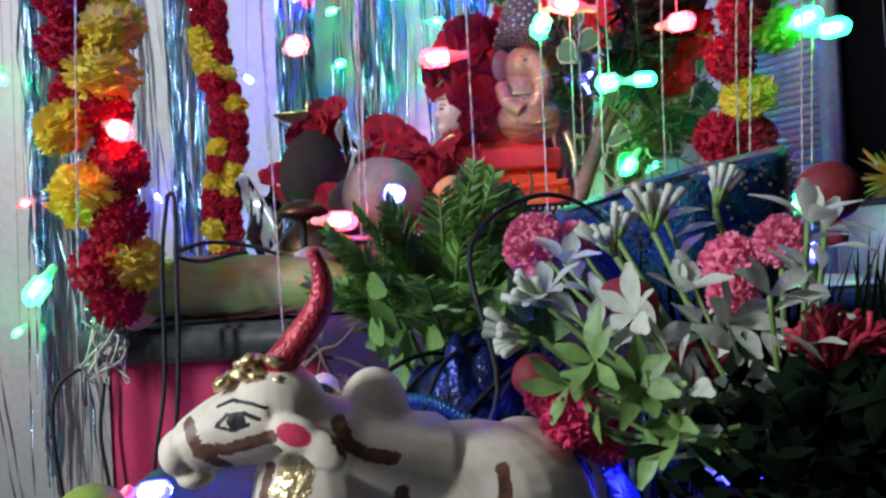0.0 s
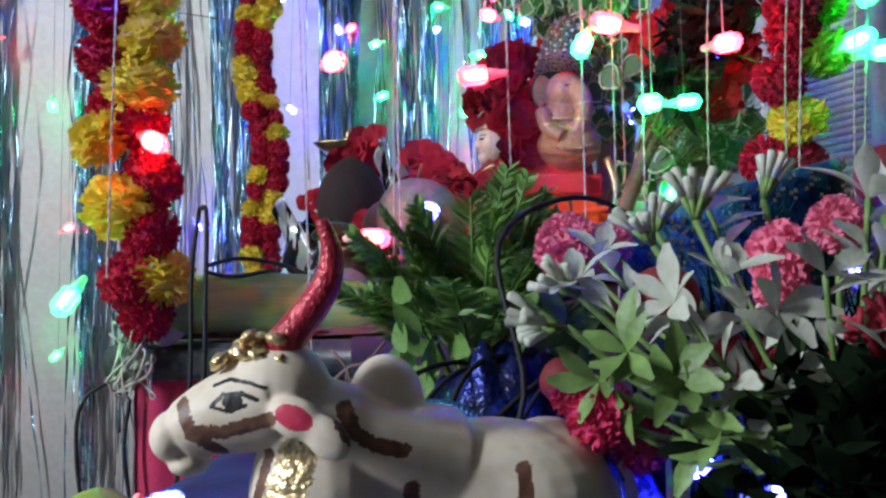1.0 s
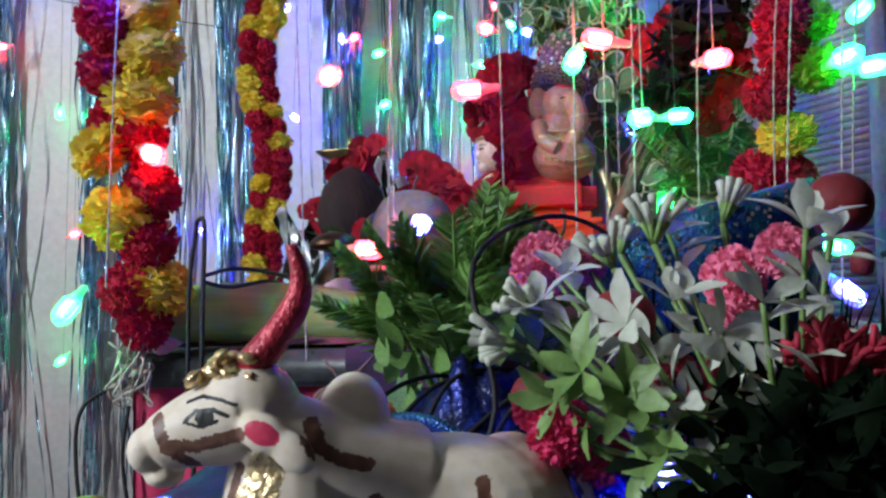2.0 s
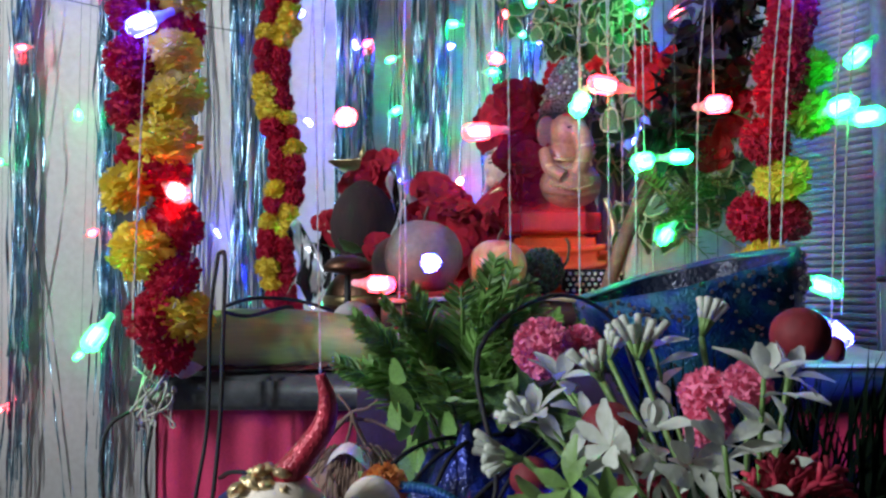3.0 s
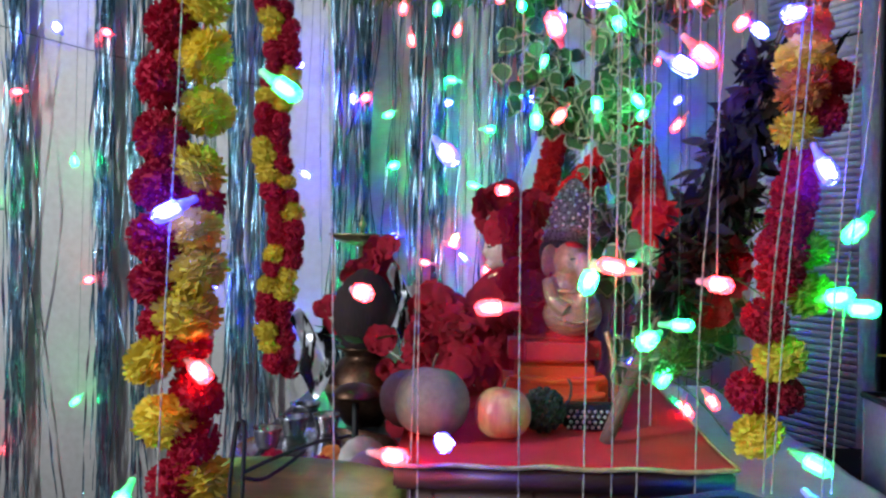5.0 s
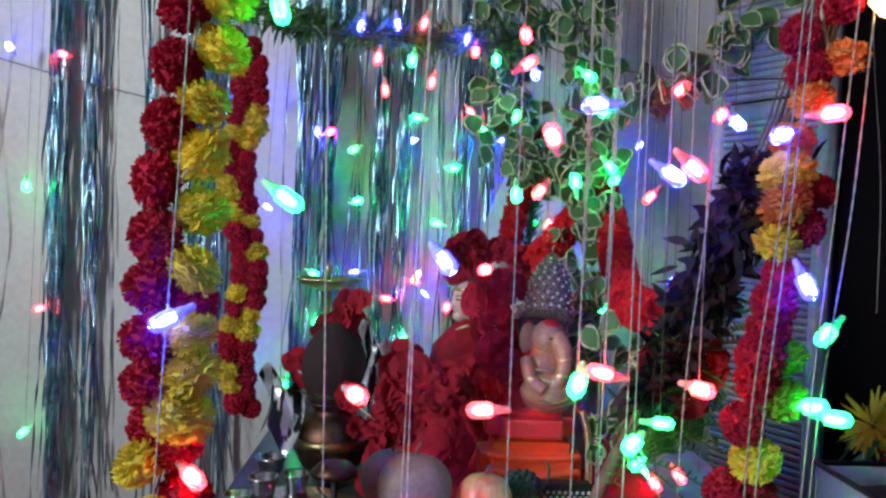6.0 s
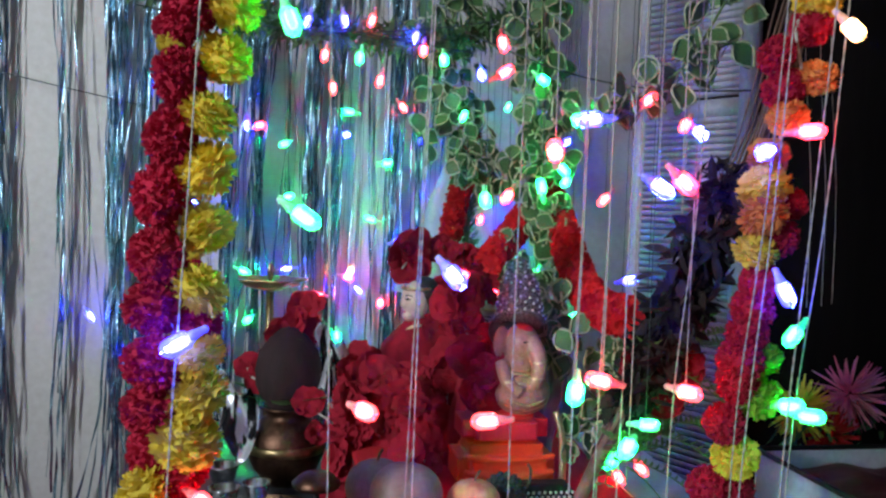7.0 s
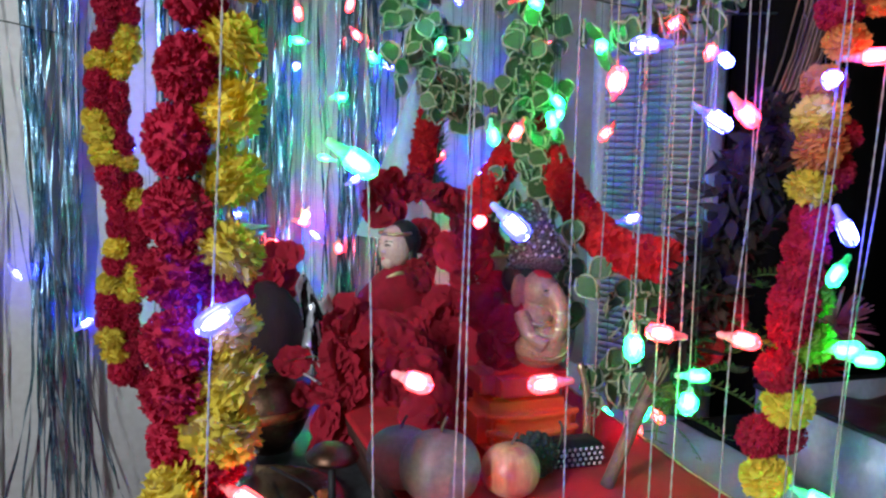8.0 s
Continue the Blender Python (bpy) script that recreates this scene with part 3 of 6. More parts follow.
# ---- fairy lights ----
def bulb_model(c):
    b = thing("fairy_bulb", (0, 0, 0), {"r": "lit red faceted fairy light bulb on a cord", "g": "lit green faceted fairy light bulb on a cord", "b": "lit blue faceted fairy light bulb on a cord", "w": "lit warm white faceted fairy light bulb"}[c], "fairy light", "fairy lights")
    cap = Shape().lathe([(0.0042, 0.008), (0.0064, 0.0095), (0.0068, 0.012), (0.0068, 0.023), (0.0058, 0.0262), (0.0034, 0.0285), (0.0004, 0.0294)], 12, None, 0.05, 6)
    cap.m = [1 if i < 72 and (i // 12 in (0, 1, 4) or i % 4 != 0) else 0 for i in range(len(cap.f))]
    cp = part("cap", cap, ["cap_" + c, "facet_" + c], b, "clear faceted plastic cap", True)
    part("core", Shape().lathe([(0.0004, 0.0095), (0.0028, 0.011), (0.003, 0.019), (0.002, 0.0225), (0.0003, 0.024)], 8), "core_" + c, cp, "glowing diode")
    part("socket", Shape().lathe([(0.0022, -0.006), (0.003, -0.004), (0.003, 0.001), (0.0038, 0.003), (0.0046, 0.0085), (0.002, 0.009)], 8), "socket", b, "frosted socket")
    return b


MODEL = {}


def bulb(x, y, z, c, size=1.0, way=None):
    if way is None:
        way = Vector((rnd(-1, 1), rnd(-0.9, 0.1), rnd(-0.9, 0.35)))
    m = Matrix.Translation((x, y, z)) @ unit(way).to_track_quat("Z", "Y").to_matrix().to_4x4() @ pose(0, 0, -0.014 * size)
    if c not in MODEL:
        MODEL[c] = bulb_model(c)
        MODEL[c].scale = (size,) * 3
        MODEL[c].matrix_basis = m @ Matrix.Diagonal((size, size, size, 1))
        return MODEL[c]
    old = MODEL[c].scale[0]
    return copy_thing(MODEL[c], m @ Matrix.Diagonal((size / old,) * 3 + (1,)))


def hanging_thread(pts, r=0.0009, mat="thread"):
    line = smooth_path(pts, 24)
    s = Shape()
    if mat == "thread" and r > 0.0008:
        fine = smooth_path(pts, 220)
        for ph in (0, math.pi):
            s.tube([p + Vector((math.cos(0.9 * i + ph), math.sin(0.9 * i + ph), 0)) * r * 0.55 for i, p in enumerate(fine)], r * 0.62, 5)
    else:
        s.tube(line, r, 5)
    if mat == "green_wire":
        return solid("hanging_wire", s, mat, "thin dark green wire hanging straight down", "wire", "hanging wires")
    return solid("hanging_thread", s, mat, "twisted off-white cotton thread hanging straight down", "thread", "hanging threads")


def light_strings():
    random.seed(41)
    # bulbs near the two front garlands
    front = [(-0.352, 0.75, 0.585, "g"), (-0.093, 0.769, 0.63, "r"), (-0.041, 0.752, 0.649, "b"), (0.32, 0.789, 0.627, "g"), (0.325, 0.775, 0.586, "b"), (0.385, 0.85, 0.858, "g"), (0.321, 0.775, 0.916, "b"),
             (0.335, 0.78, 0.79, "g"), (0.356, 0.775, 0.78, "g"), (-0.124, 0.777, 0.789, "r"), (0.007, 0.787, 0.775, "r"), (-0.272, 0.735, 0.716, "r"), (-0.205, 0.745, 1.158, "g"), (-0.19, 0.716, 0.98, "g"),
             (-0.29, 0.712, 0.866, "b"), (-0.042, 0.765, 0.926, "b"), (0.291, 0.773, 1.062, "b"), (0.339, 0.777, 1.085, "r"), (0.381, 0.775, 1.198, "w")]
    inner = [(0.102, 0.8, 0.804, "g"), (0.126, 0.785, 0.816, "r"), (0.229, 0.805, 0.8, "r"), (0.117, 0.82, 1.09, "b"), (0.192, 0.818, 1.022, "b"), (0.206, 0.79, 1.028, "r"), (0.16, 0.79, 0.745, "g"), (0.064, 0.785, 1.05, "r")]
    for x, y, z, c in front + inner:
        bulb(x, y, z, c, 1.28)
    for x, y, z, c in inner:
        hanging_thread([(x, y, 2.75), (x + 0.001, y, 1.62), (x + 0.002, y, 1.4), (x - 0.001, y, 1.25), (x, y, z)], 0.0007)
    mid = [(0.022, 1.018, 0.904, "r"), (0.279, 1.2, 1.013, "r"), (0.317, 1.19, 0.887, "b"), (0.277, 1.17, 0.608, "g"), (0.244, 1.288, 1.04, "g"), (0.294, 1.06, 0.637, "r"), (0.262, 1.06, 0.625, "r"), (0.211, 0.95, 0.684, "g"), (0.2, 0.84, 0.755, "g"), (0.1, 1.44, 1.15, "g"), (0.23, 1.27, 1.06, "g"), (0.19, 1.27, 1.2, "g"), (0.13, 1.44, 1.23, "b"), (0.29, 1.44, 1.16, "r"),
           (0.058, 1.0, 1.2, "r"), (0.06, 1.0, 1.161, "r"), (0.16, 1.0, 1.107, "g"), (0.253, 1.0, 1.137, "r"), (0.309, 1.0, 1.111, "r"), (0.326, 1.0, 1.103, "b"), (0.066, 1.1, 1.006, "g"), (0.099, 1.1, 1.011, "r"), (0.147, 1.1, 1.021, "g")]
    for x, y, z, c in mid:
        bulb(x, y, z, c, 1.05)
        hanging_thread([(x, y, 2.75), (x + 0.001, y, 1.62), (x + 0.002, y, 1.4), (x - 0.001, y, 1.25), (x, y, z)], 0.0005, "green_wire")
    toran = [(-0.174, 1.299, "b"), (-0.114, 1.304, "b"), (-0.066, 1.307, "r"), (0.01, 1.284, "b"), (0.024, 1.263, "r"), (-0.144, 1.244, "r"), (-0.085, 1.243, "g"), (0.06, 1.249, "g"), (-0.13, 1.189, "r"), (-0.049, 1.206, "r")]
    for x, z, c in toran:
        bulb(x, 1.43, z, c, 1.0, (rnd(-0.3, 0.3), rnd(-0.4, 0.1), -1))
        hanging_thread([(x, 1.43, 2.75), (x + 0.002, 1.43, 1.5), (x, 1.43, z)], 0.0007, "green_wire")
    wall = [(-0.837, 1.291, "r"), (-1.039, 1.159, "r"), (-0.911, 1.009, "g"), (-0.879, 0.74, "r"), (-0.903, 0.472, "g"), (-0.597, 0.741, "b"), (-1.092, 0.903, "g"), (-1.084, 0.352, "r"),
            (-0.409, 1.218, "b"), (-0.481, 0.638, "b"), (-0.396, 0.981, "b"), (-0.95, 1.3, "b")]
    for x, z, c in wall:
        bulb(x, 1.82, z, c, 1.1)
        hanging_thread([(x + rnd(-0.05, 0.05), 1.835, 2.75), (x + rnd(-0.02, 0.02), 1.832, 1.6), (x, 1.825, z)], 0.0005, "green_wire")
    wall = [(0.041, 1.207, "r"), (-0.07, 1.188, "g"), (0.074, 1.165, "g"), (0.113, 1.146, "b"), (-0.288, 1.152, "b"), (-0.264, 1.148, "r"), (-0.207, 1.114, "g"), (-0.078, 1.139, "b"),
            (0.008, 1.081, "g"), (-0.019, 0.958, "g"), (0.039, 0.914, "b"), (-0.29, 0.84, "g"), (-0.194, 0.846, "b"), (-0.069, 0.83, "r"), (-0.039, 0.799, "b"), (-0.086, 0.704, "g"), (-0.275, 0.736, "g"),
            # this row: extra bulbs at free positions, added for coloured spill on the wall
            (0.13, 1.02, "b"), (0.33, 0.95, "b"), (0.42, 1.15, "b"), (0.45, 0.75, "g"), (-0.2, 1.0, "g"), (-0.16, 0.62, "g"), (0.28, 1.22, "g"), (-0.06, 0.845, "w"), (-0.05, 0.64, "b")]
    for x, z, c in wall:
        bulb(x, 1.82, z, c, 1.1)
        hanging_thread([(x + rnd(-0.05, 0.05), 1.835, 2.75), (x + rnd(-0.02, 0.02), 1.832, 1.6), (x, 1.825, z)], 0.0005, "green_wire")
    wall = [(-0.352, 0.585, "g"), (-0.094, 0.629, "r"), (-0.044, 0.643, "b"), (0.316, 0.629, "g"), (0.325, 0.586, "b"), (0.359, 0.853, "g"), (0.320, 0.918, "b"), (0.322, 0.794, "g"), (0.354, 0.780, "g"), (-0.124, 0.789, "r"), (0.007, 0.777, "r"), (-0.264, 0.641, "r"), (0.228, 0.641, "r"), (0.265, 0.651, "r"), (0.211, 0.684, "r"), (0.120, 0.810, "g"), (0.149, 0.821, "r"), (0.184, 0.969, "g"), (0.225, 0.968, "r"), (0.259, 0.803, "r")]
    for x, z, c in wall:
        bulb(x, 1.82, z, c, 1.1)
        hanging_thread([(x + rnd(-0.05, 0.05), 1.835, 2.75), (x + rnd(-0.02, 0.02), 1.832, 1.6), (x, 1.825, z)], 0.0005, "green_wire")
    for x, y, z, c in ((-0.178, 0.5, 0.468, "b"), (-0.19, 0.47, 0.466, "r"), (0.16, 0.62, 0.549, "r"), (0.1, 0.42, 0.5, "b"), (0.13, 0.4, 0.49, "b"), (0.05, 0.36, 0.48, "b")):
        bulb(x, y, z, c, 0.9)
    # threads
    for x, y, z0, dx in ((-0.155, 0.8, 0.53, -0.01), (-0.066, 0.8, 0.5, 0.006), (-0.075, 0.81, 0.49, 0.012), (0.034, 0.8, 0.55, 0.0), (0.099, 0.8, 0.55, 0.002), (0.127, 0.8, 0.56, 0.003), (0.152, 0.8, 0.56, 0.004),
                         (0.215, 0.8, 0.58, 0.02), (0.285, 0.775, 0.6, 0.03), (0.277, 0.775, 0.6, 0.03), (0.33, 0.77, 0.58, 0.03), (0.345, 0.78, 0.6, 0.035),
                         (-0.3, 0.722, 0.6, 0.02), (0.2, 0.98, 0.62, 0.0), (0.24, 0.98, 0.64, 0.0), (0.3, 0.99, 0.66, 0.01), (0.17, 1.0, 0.62, 0.0)):
        hanging_thread([(x + dx * 2.0 + rnd(-0.003, 0.003), y, 1.62), (x + dx * 1.2, y, 1.3), (x + dx * 0.6 + rnd(-0.004, 0.004), y, 1.0), (x + rnd(-0.003, 0.003), y, 0.8), (x - dx * 0.3, y, z0)])
    # cord from which the threads hang
    s = Shape().tube(smooth_path([(-0.6, 0.8, 1.66), (-0.1, 0.8, 1.62), (0.2, 0.82, 1.62), (0.7, 0.8, 1.66)], 30), 0.002, 6)
    solid("cord_line", s, "thread", "thin cord stretched across above the shrine", "cord")
    for a, b, sag in (((-0.62, 1.43, 1.42), (0.11, 1.42, 1.26), 0.03), ((-0.45, 1.42, 1.3), (0.2, 1.43, 1.33), 0.035), ((-1.5, 1.84, 1.45), (-0.5, 1.84, 1.18), 0.03), ((0.05, 1.2, 1.25), (0.4, 1.0, 1.16), 0.03)):
        pts = [Vector(a).lerp(Vector(b), i / 12) - Vector((0, 0, sag * math.sin(math.pi * i / 12))) for i in range(13)]
        solid("light_cord", Shape().tube(pts, 0.0013, 5), "green_wire", "thin dark green fairy light cord strung across", "cord", "light cords")


light_strings()


# ---- statues ----
def fuse(shape, voxel, rounds=4):
    """Joins overlapping forms into one rounded skin."""
    ob = new("clay", shape.mesh("clay", "bull"))
    rm = ob.modifiers.new("join", "REMESH")
    rm.mode, rm.voxel_size = "VOXEL", voxel
    sm = ob.modifiers.new("round", "SMOOTH")
    sm.factor, sm.iterations = 0.5, rounds
    me = bpy.data.meshes.new_from_object(ob.evaluated_get(bpy.context.evaluated_depsgraph_get()))
    out = Shape()
    out.add([v.co for v in me.vertices], [tuple(p.vertices) for p in me.polygons])
    old = ob.data
    bpy.data.objects.remove(ob)
    bpy.data.meshes.remove(old)
    bpy.data.meshes.remove(me)
    return out


def paint(shape, rules):
    """rules: (material slot, test of a face's centre and its normal's y)."""
    for i, f in enumerate(shape.f):
        p = [Vector(shape.v[k]) for k in f[:4]]
        c = (p[0] + p[1] + p[2]) / 3
        ny = (p[1] - p[0]).cross(p[2] - p[0])
        ny = ny.y / (ny.length + 1e-12)
        for slot, test in rules:
            if test(c, ny):
                shape.m[i] = slot


def near_line(c, pts, r):
    """Whether (x, z) of c lies within r of a line of (x, z) points."""
    for (ax, az), (bx, bz) in zip(pts, pts[1:]):
        dx, dz = bx - ax, bz - az
        t = max(0, min(1, ((c.x - ax) * dx + (c.z - az) * dz) / (dx * dx + dz * dz + 1e-12)))
        if (c.x - ax - t * dx) ** 2 + (c.z - az - t * dz) ** 2 < (r * (1 + 0.22 * noise.noise(c * 400) + (0.25 * noise.noise(c * 1500) if r > 0.0015 else 0))) ** 2:
            return True
    return False


def bull():
    s = Shape()
    s.ball((0.004, 0.297, 0.512), (0.044, 0.021, 0.027), 24, 14)
    s.ball((0.024, 0.302, 0.513), (0.022, 0.022, 0.027), 24, 14)
    s.ball((-0.018, 0.2915, 0.513), (0.029, 0.0215, 0.0275), 24, 14)
    s.ball((-0.0255, 0.286, 0.5475), (0.0118, 0.012, 0.0148), 20, 12)
    s.ball((0.004, 0.2945, 0.5145), (0.04, 0.0238, 0.0268), 24, 14)
    s.ball((-0.044, 0.274, 0.52), (0.021, 0.018, 0.031), 20, 12)
    s.tube(smooth_path([(-0.01, 0.29, 0.526), (-0.03, 0.278, 0.535), (-0.052, 0.268, 0.548)], 8), [0.02, 0.019, 0.018, 0.017, 0.016, 0.015, 0.015, 0.014, 0.013], 20)
    s.ball((-0.055, 0.268, 0.553), (0.0165, 0.0135, 0.0155), 24, 14)
    s.tube(smooth_path([(-0.055, 0.267, 0.551), (-0.07, 0.265, 0.5475), (-0.081, 0.264, 0.543)], 6), [0.014, 0.0135, 0.0125, 0.0115, 0.0105, 0.0095, 0.0085], 18)
    s.ball((-0.0835, 0.264, 0.542), (0.0065, 0.0085, 0.0075), 18, 12)
    s.ball((-0.079, 0.264, 0.534), (0.006, 0.0065, 0.0035), 16, 10)
    s.ball((-0.046, 0.254, 0.5475), (0.0085, 0.0035, 0.006), 18, 10, Matrix.Rotation(radians(25), 3, "Y"))
    s.ball((-0.038, 0.2535, 0.5425), (0.008, 0.003, 0.0055), 18, 10, Matrix.Rotation(radians(40), 3, "Y"))
    for x, y in ((-0.033, 0.281), (-0.024, 0.303), (0.024, 0.288), (0.032, 0.314)):
        s.tube([(x, y, 0.51), (x - 0.001, y, 0.485), (x, y, 0.4605), (x, y, 0.456)], [0.011, 0.0085, 0.007, 0.009], 14)
    s.tube(smooth_path([(0.044, 0.304, 0.53), (0.051, 0.305, 0.515), (0.051, 0.305, 0.48)], 8), 0.0025, 8)
    s = fuse(s, 0.00045, 60)
    paint(s, [
        (1, lambda c, ny: c.x < -0.04 and near_line(c, [(-0.0785, 0.5515), (-0.0755, 0.5445), (-0.067, 0.544), (-0.053, 0.5475)], 0.002)),
        (1, lambda c, ny: c.x < -0.04 and near_line(c, [(-0.0755, 0.5435), (-0.068, 0.5385)], 0.0018)),
        (1, lambda c, ny: near_line(c, [(-0.0345, 0.549), (-0.0315, 0.5425), (-0.026, 0.5385), (-0.0185, 0.5365)], 0.0021) and c.y < 0.3),
        (1, lambda c, ny: near_line(c, [(-0.0165, 0.5255), (-0.0185, 0.512)], 0.0023) and c.y < 0.3),
        (1, lambda c, ny: near_line(c, [(0.0155, 0.5285), (0.0165, 0.511)], 0.0023) and c.y < 0.3),
        (1, lambda c, ny: c.x > 0.0385 and near_line(c, [(0.036, 0.5405), (0.0475, 0.519)], 0.0012)),
        (1, lambda c, ny: near_line(c, [(-0.0555, 0.537), (-0.062, 0.516)], 0.0016) and c.y < 0.28),
        (3, lambda c, ny: near_line(c, [(-0.0475, 0.536), (-0.0545, 0.512)], 0.0058 + 0.001 * noise.noise(c * 300)) and c.y < 0.285),
        (4, lambda c, ny: c.y < 0.2555 and ((c.x + 0.0462) / 0.0052) ** 2 + ((c.z - 0.548 + 0.25 * (c.x + 0.046)) / 0.0034) ** 2 < 1),
        (2, lambda c, ny: c.y < 0.268 and ((c.x + 0.0635) / 0.003) ** 2 + ((c.z - 0.5524) / 0.0023) ** 2 < 1),
        (2, lambda c, ny: c.y < 0.268 and near_line(c, [(-0.0695, 0.5512), (-0.0665, 0.5542), (-0.061, 0.5546), (-0.0565, 0.5527)], 0.00062)),
        (2, lambda c, ny: c.y < 0.268 and near_line(c, [(-0.0685, 0.5508), (-0.064, 0.5498), (-0.0595, 0.5515)], 0.0005)),
        (2, lambda c, ny: c.y < 0.268 and near_line(c, [(-0.0695, 0.5565), (-0.065, 0.5582), (-0.059, 0.5572), (-0.0545, 0.5558)], 0.0005)),
    ])
    # gilded curls on the brow and a red horn
    s.mi = 3
    random.seed(51)
    for x, z, r in ((-0.068, 0.564, 0.004), (-0.063, 0.566, 0.0045), (-0.057, 0.566, 0.0042), (-0.052, 0.564, 0.004), (-0.0535, 0.569, 0.0036), (-0.06, 0.5695, 0.0032)):
        for k in range(3):
            s.ball((x + rnd(-0.0015, 0.0015), 0.2605 + 0.004 * k, z - 0.001 + rnd(-0.001, 0.001)), (r * 0.85, r * 0.7, r * 0.5), 14, 10, Matrix.Rotation(rnd(-0.9, 0.9), 3, "Y"), 0.5)
    s.mi = 5
    s.tube(smooth_path([(-0.054, 0.2655, 0.565), (-0.0455, 0.265, 0.5745), (-0.039, 0.2645, 0.584), (-0.0375, 0.264, 0.593), (-0.04, 0.2635, 0.602)], 20),
           [0.0052 - 0.0034 * (i / 20) ** 1.6 for i in range(21)], 14)
    solid("bull_statue", s, ["bull", "brown_paint", "black_paint", "gold", "pink_paint", "horn_red"], "cream glazed clay bull figurine with a red horn and gilded curls", "statue")


bull()


def seated_idol():
    """A plump seated figure: orange lap, red waist, bare round belly, trunk, and a tall studded mitre."""
    s = Shape()
    body = Shape()
    body.slab((0.024, 1.004, 0.617), (0.156, 1.1, 0.684), 0.016)
    body.slab((0.03, 1.01, 0.67), (0.148, 1.1, 0.735), 0.02)
    for z, sag in ((0.632, 0.004), (0.652, 0.008), (0.672, 0.005)):
        body.tube([(0.03 + 0.12 * k / 12, 1.0045, z - sag * math.sin(math.pi * k / 12)) for k in range(13)], 0.0045, 8)
    body = fuse(body, 0.0018, 6)
    paint(body, [(1, lambda c, ny: c.z > 0.69 + 0.003 * math.sin(c.x * 90))])
    s.add(body.v, body.f)
    s.m = list(body.m)
    flesh = Shape()
    flesh.ball((0.11, 1.035, 0.75), (0.039, 0.038, 0.03), 24, 14)
    flesh.ball((0.105, 1.05, 0.783), (0.03, 0.032, 0.024), 20, 12)
    flesh.ball((0.11, 1.048, 0.815), (0.025, 0.03, 0.026), 20, 12)
    flesh.tube(smooth_path([(0.118, 1.03, 0.82), (0.126, 1.018, 0.802), (0.126, 1.01, 0.784), (0.12, 1.006, 0.768), (0.112, 1.01, 0.756)], 14), [0.0125 - 0.0003 * i for i in range(15)], 12)
    flesh.tube(smooth_path([(0.08, 1.03, 0.79), (0.084, 1.008, 0.768), (0.1, 1.0, 0.755)], 8), 0.009, 10)
    flesh.ball((0.082, 1.04, 0.815), (0.014, 0.006, 0.022), 16, 10, Matrix.Rotation(0.5, 3, "Z"))
    flesh = fuse(flesh, 0.0013, 7)
    line = lambda r, *p: lambda c, ny: c.y < 1.05 and near_line(c, p, r)
    paint(flesh, [(4, line(0.0016, (0.08, 0.77), (0.1, 0.772), (0.118, 0.784))), (5, line(0.0009, (0.106, 0.818), (0.112, 0.8195))), (4, line(0.0014, (0.118, 0.793), (0.136, 0.797))), (4, line(0.0014, (0.113, 0.775), (0.13, 0.774))),
                  (1, line(0.004, (0.105, 0.838), (0.12, 0.836))), (4, line(0.0018, (0.078, 0.738), (0.11, 0.731), (0.146, 0.741)))])
    s.add(flesh.v, flesh.f)
    s.m = s.m[:-len(flesh.f)] + [q or 2 for q in flesh.m]
    # mitre, leaning back, with rows of pale studs
    tall = Matrix.Translation((0.108, 1.05, 0.838)) @ unit((0.011, 0.05, 0.082)).to_track_quat("Z", "Y").to_matrix().to_4x4()
    prof = [(0.029, 0.0), (0.034, 0.004), (0.034, 0.01), (0.03, 0.013), (0.032, 0.03), (0.029, 0.034), (0.027, 0.055), (0.021, 0.075), (0.018, 0.078), (0.011, 0.094), (0.005, 0.1), (0.0006, 0.104)]
    s.mi = 3
    s.lathe(prof, 24, tall, 0.03, 8)
    s.mi = 6
    for z, r, n in ((0.007, 0.034, 20), (0.019, 0.0315, 16), (0.026, 0.032, 16), (0.04, 0.029, 14), (0.049, 0.0282, 14), (0.059, 0.0265, 12), (0.067, 0.024, 12), (0.077, 0.0195, 10), (0.086, 0.0155, 8)):
        for k in range(n):
            t = 2 * math.pi * (k + (z * 500 % 1)) / n
            s.ball(tall @ Vector((r * math.cos(t), r * math.sin(t), z)), 0.002, 6, 4)
    s.mi = 5
    s.ball((0.098, 1.066, 0.826), (0.028, 0.026, 0.026), 18, 12)
    s.mi = 4
    s.tube([(0.106 + 0.031 * math.cos(t), 1.045 + 0.034 * math.sin(t), 0.788 - 0.01 * abs(math.sin(t))) for t in (i * 0.3 for i in range(22))], 0.0022, 6, False)
    for k in range(26):
        t = math.pi * (1.05 + 0.9 * k / 25)
        s.ball((0.108 + 0.033 * math.cos(t), 1.04 + 0.037 * math.sin(t), 0.778 + 0.012 * math.cos(2 * t)), 0.0024, 7, 5)
        s.ball((0.11 + 0.036 * math.cos(t), 1.036 + 0.0385 * math.sin(t), 0.748 + 0.008 * math.cos(2 * t)), 0.0019, 7, 5)
    s.tube(smooth_path([(0.15, 1.006, 0.73), (0.158, 1.002, 0.7), (0.16, 1.0, 0.66), (0.16, 1.0, 0.622)], 12), 0.0045, 8)
    solid("seated_idol_statue", s, ["orange_robe", "red_robe", "skin", "crown", "gold", "black_paint", "shell"], "painted clay seated idol in bright orange and red robes", "statue")


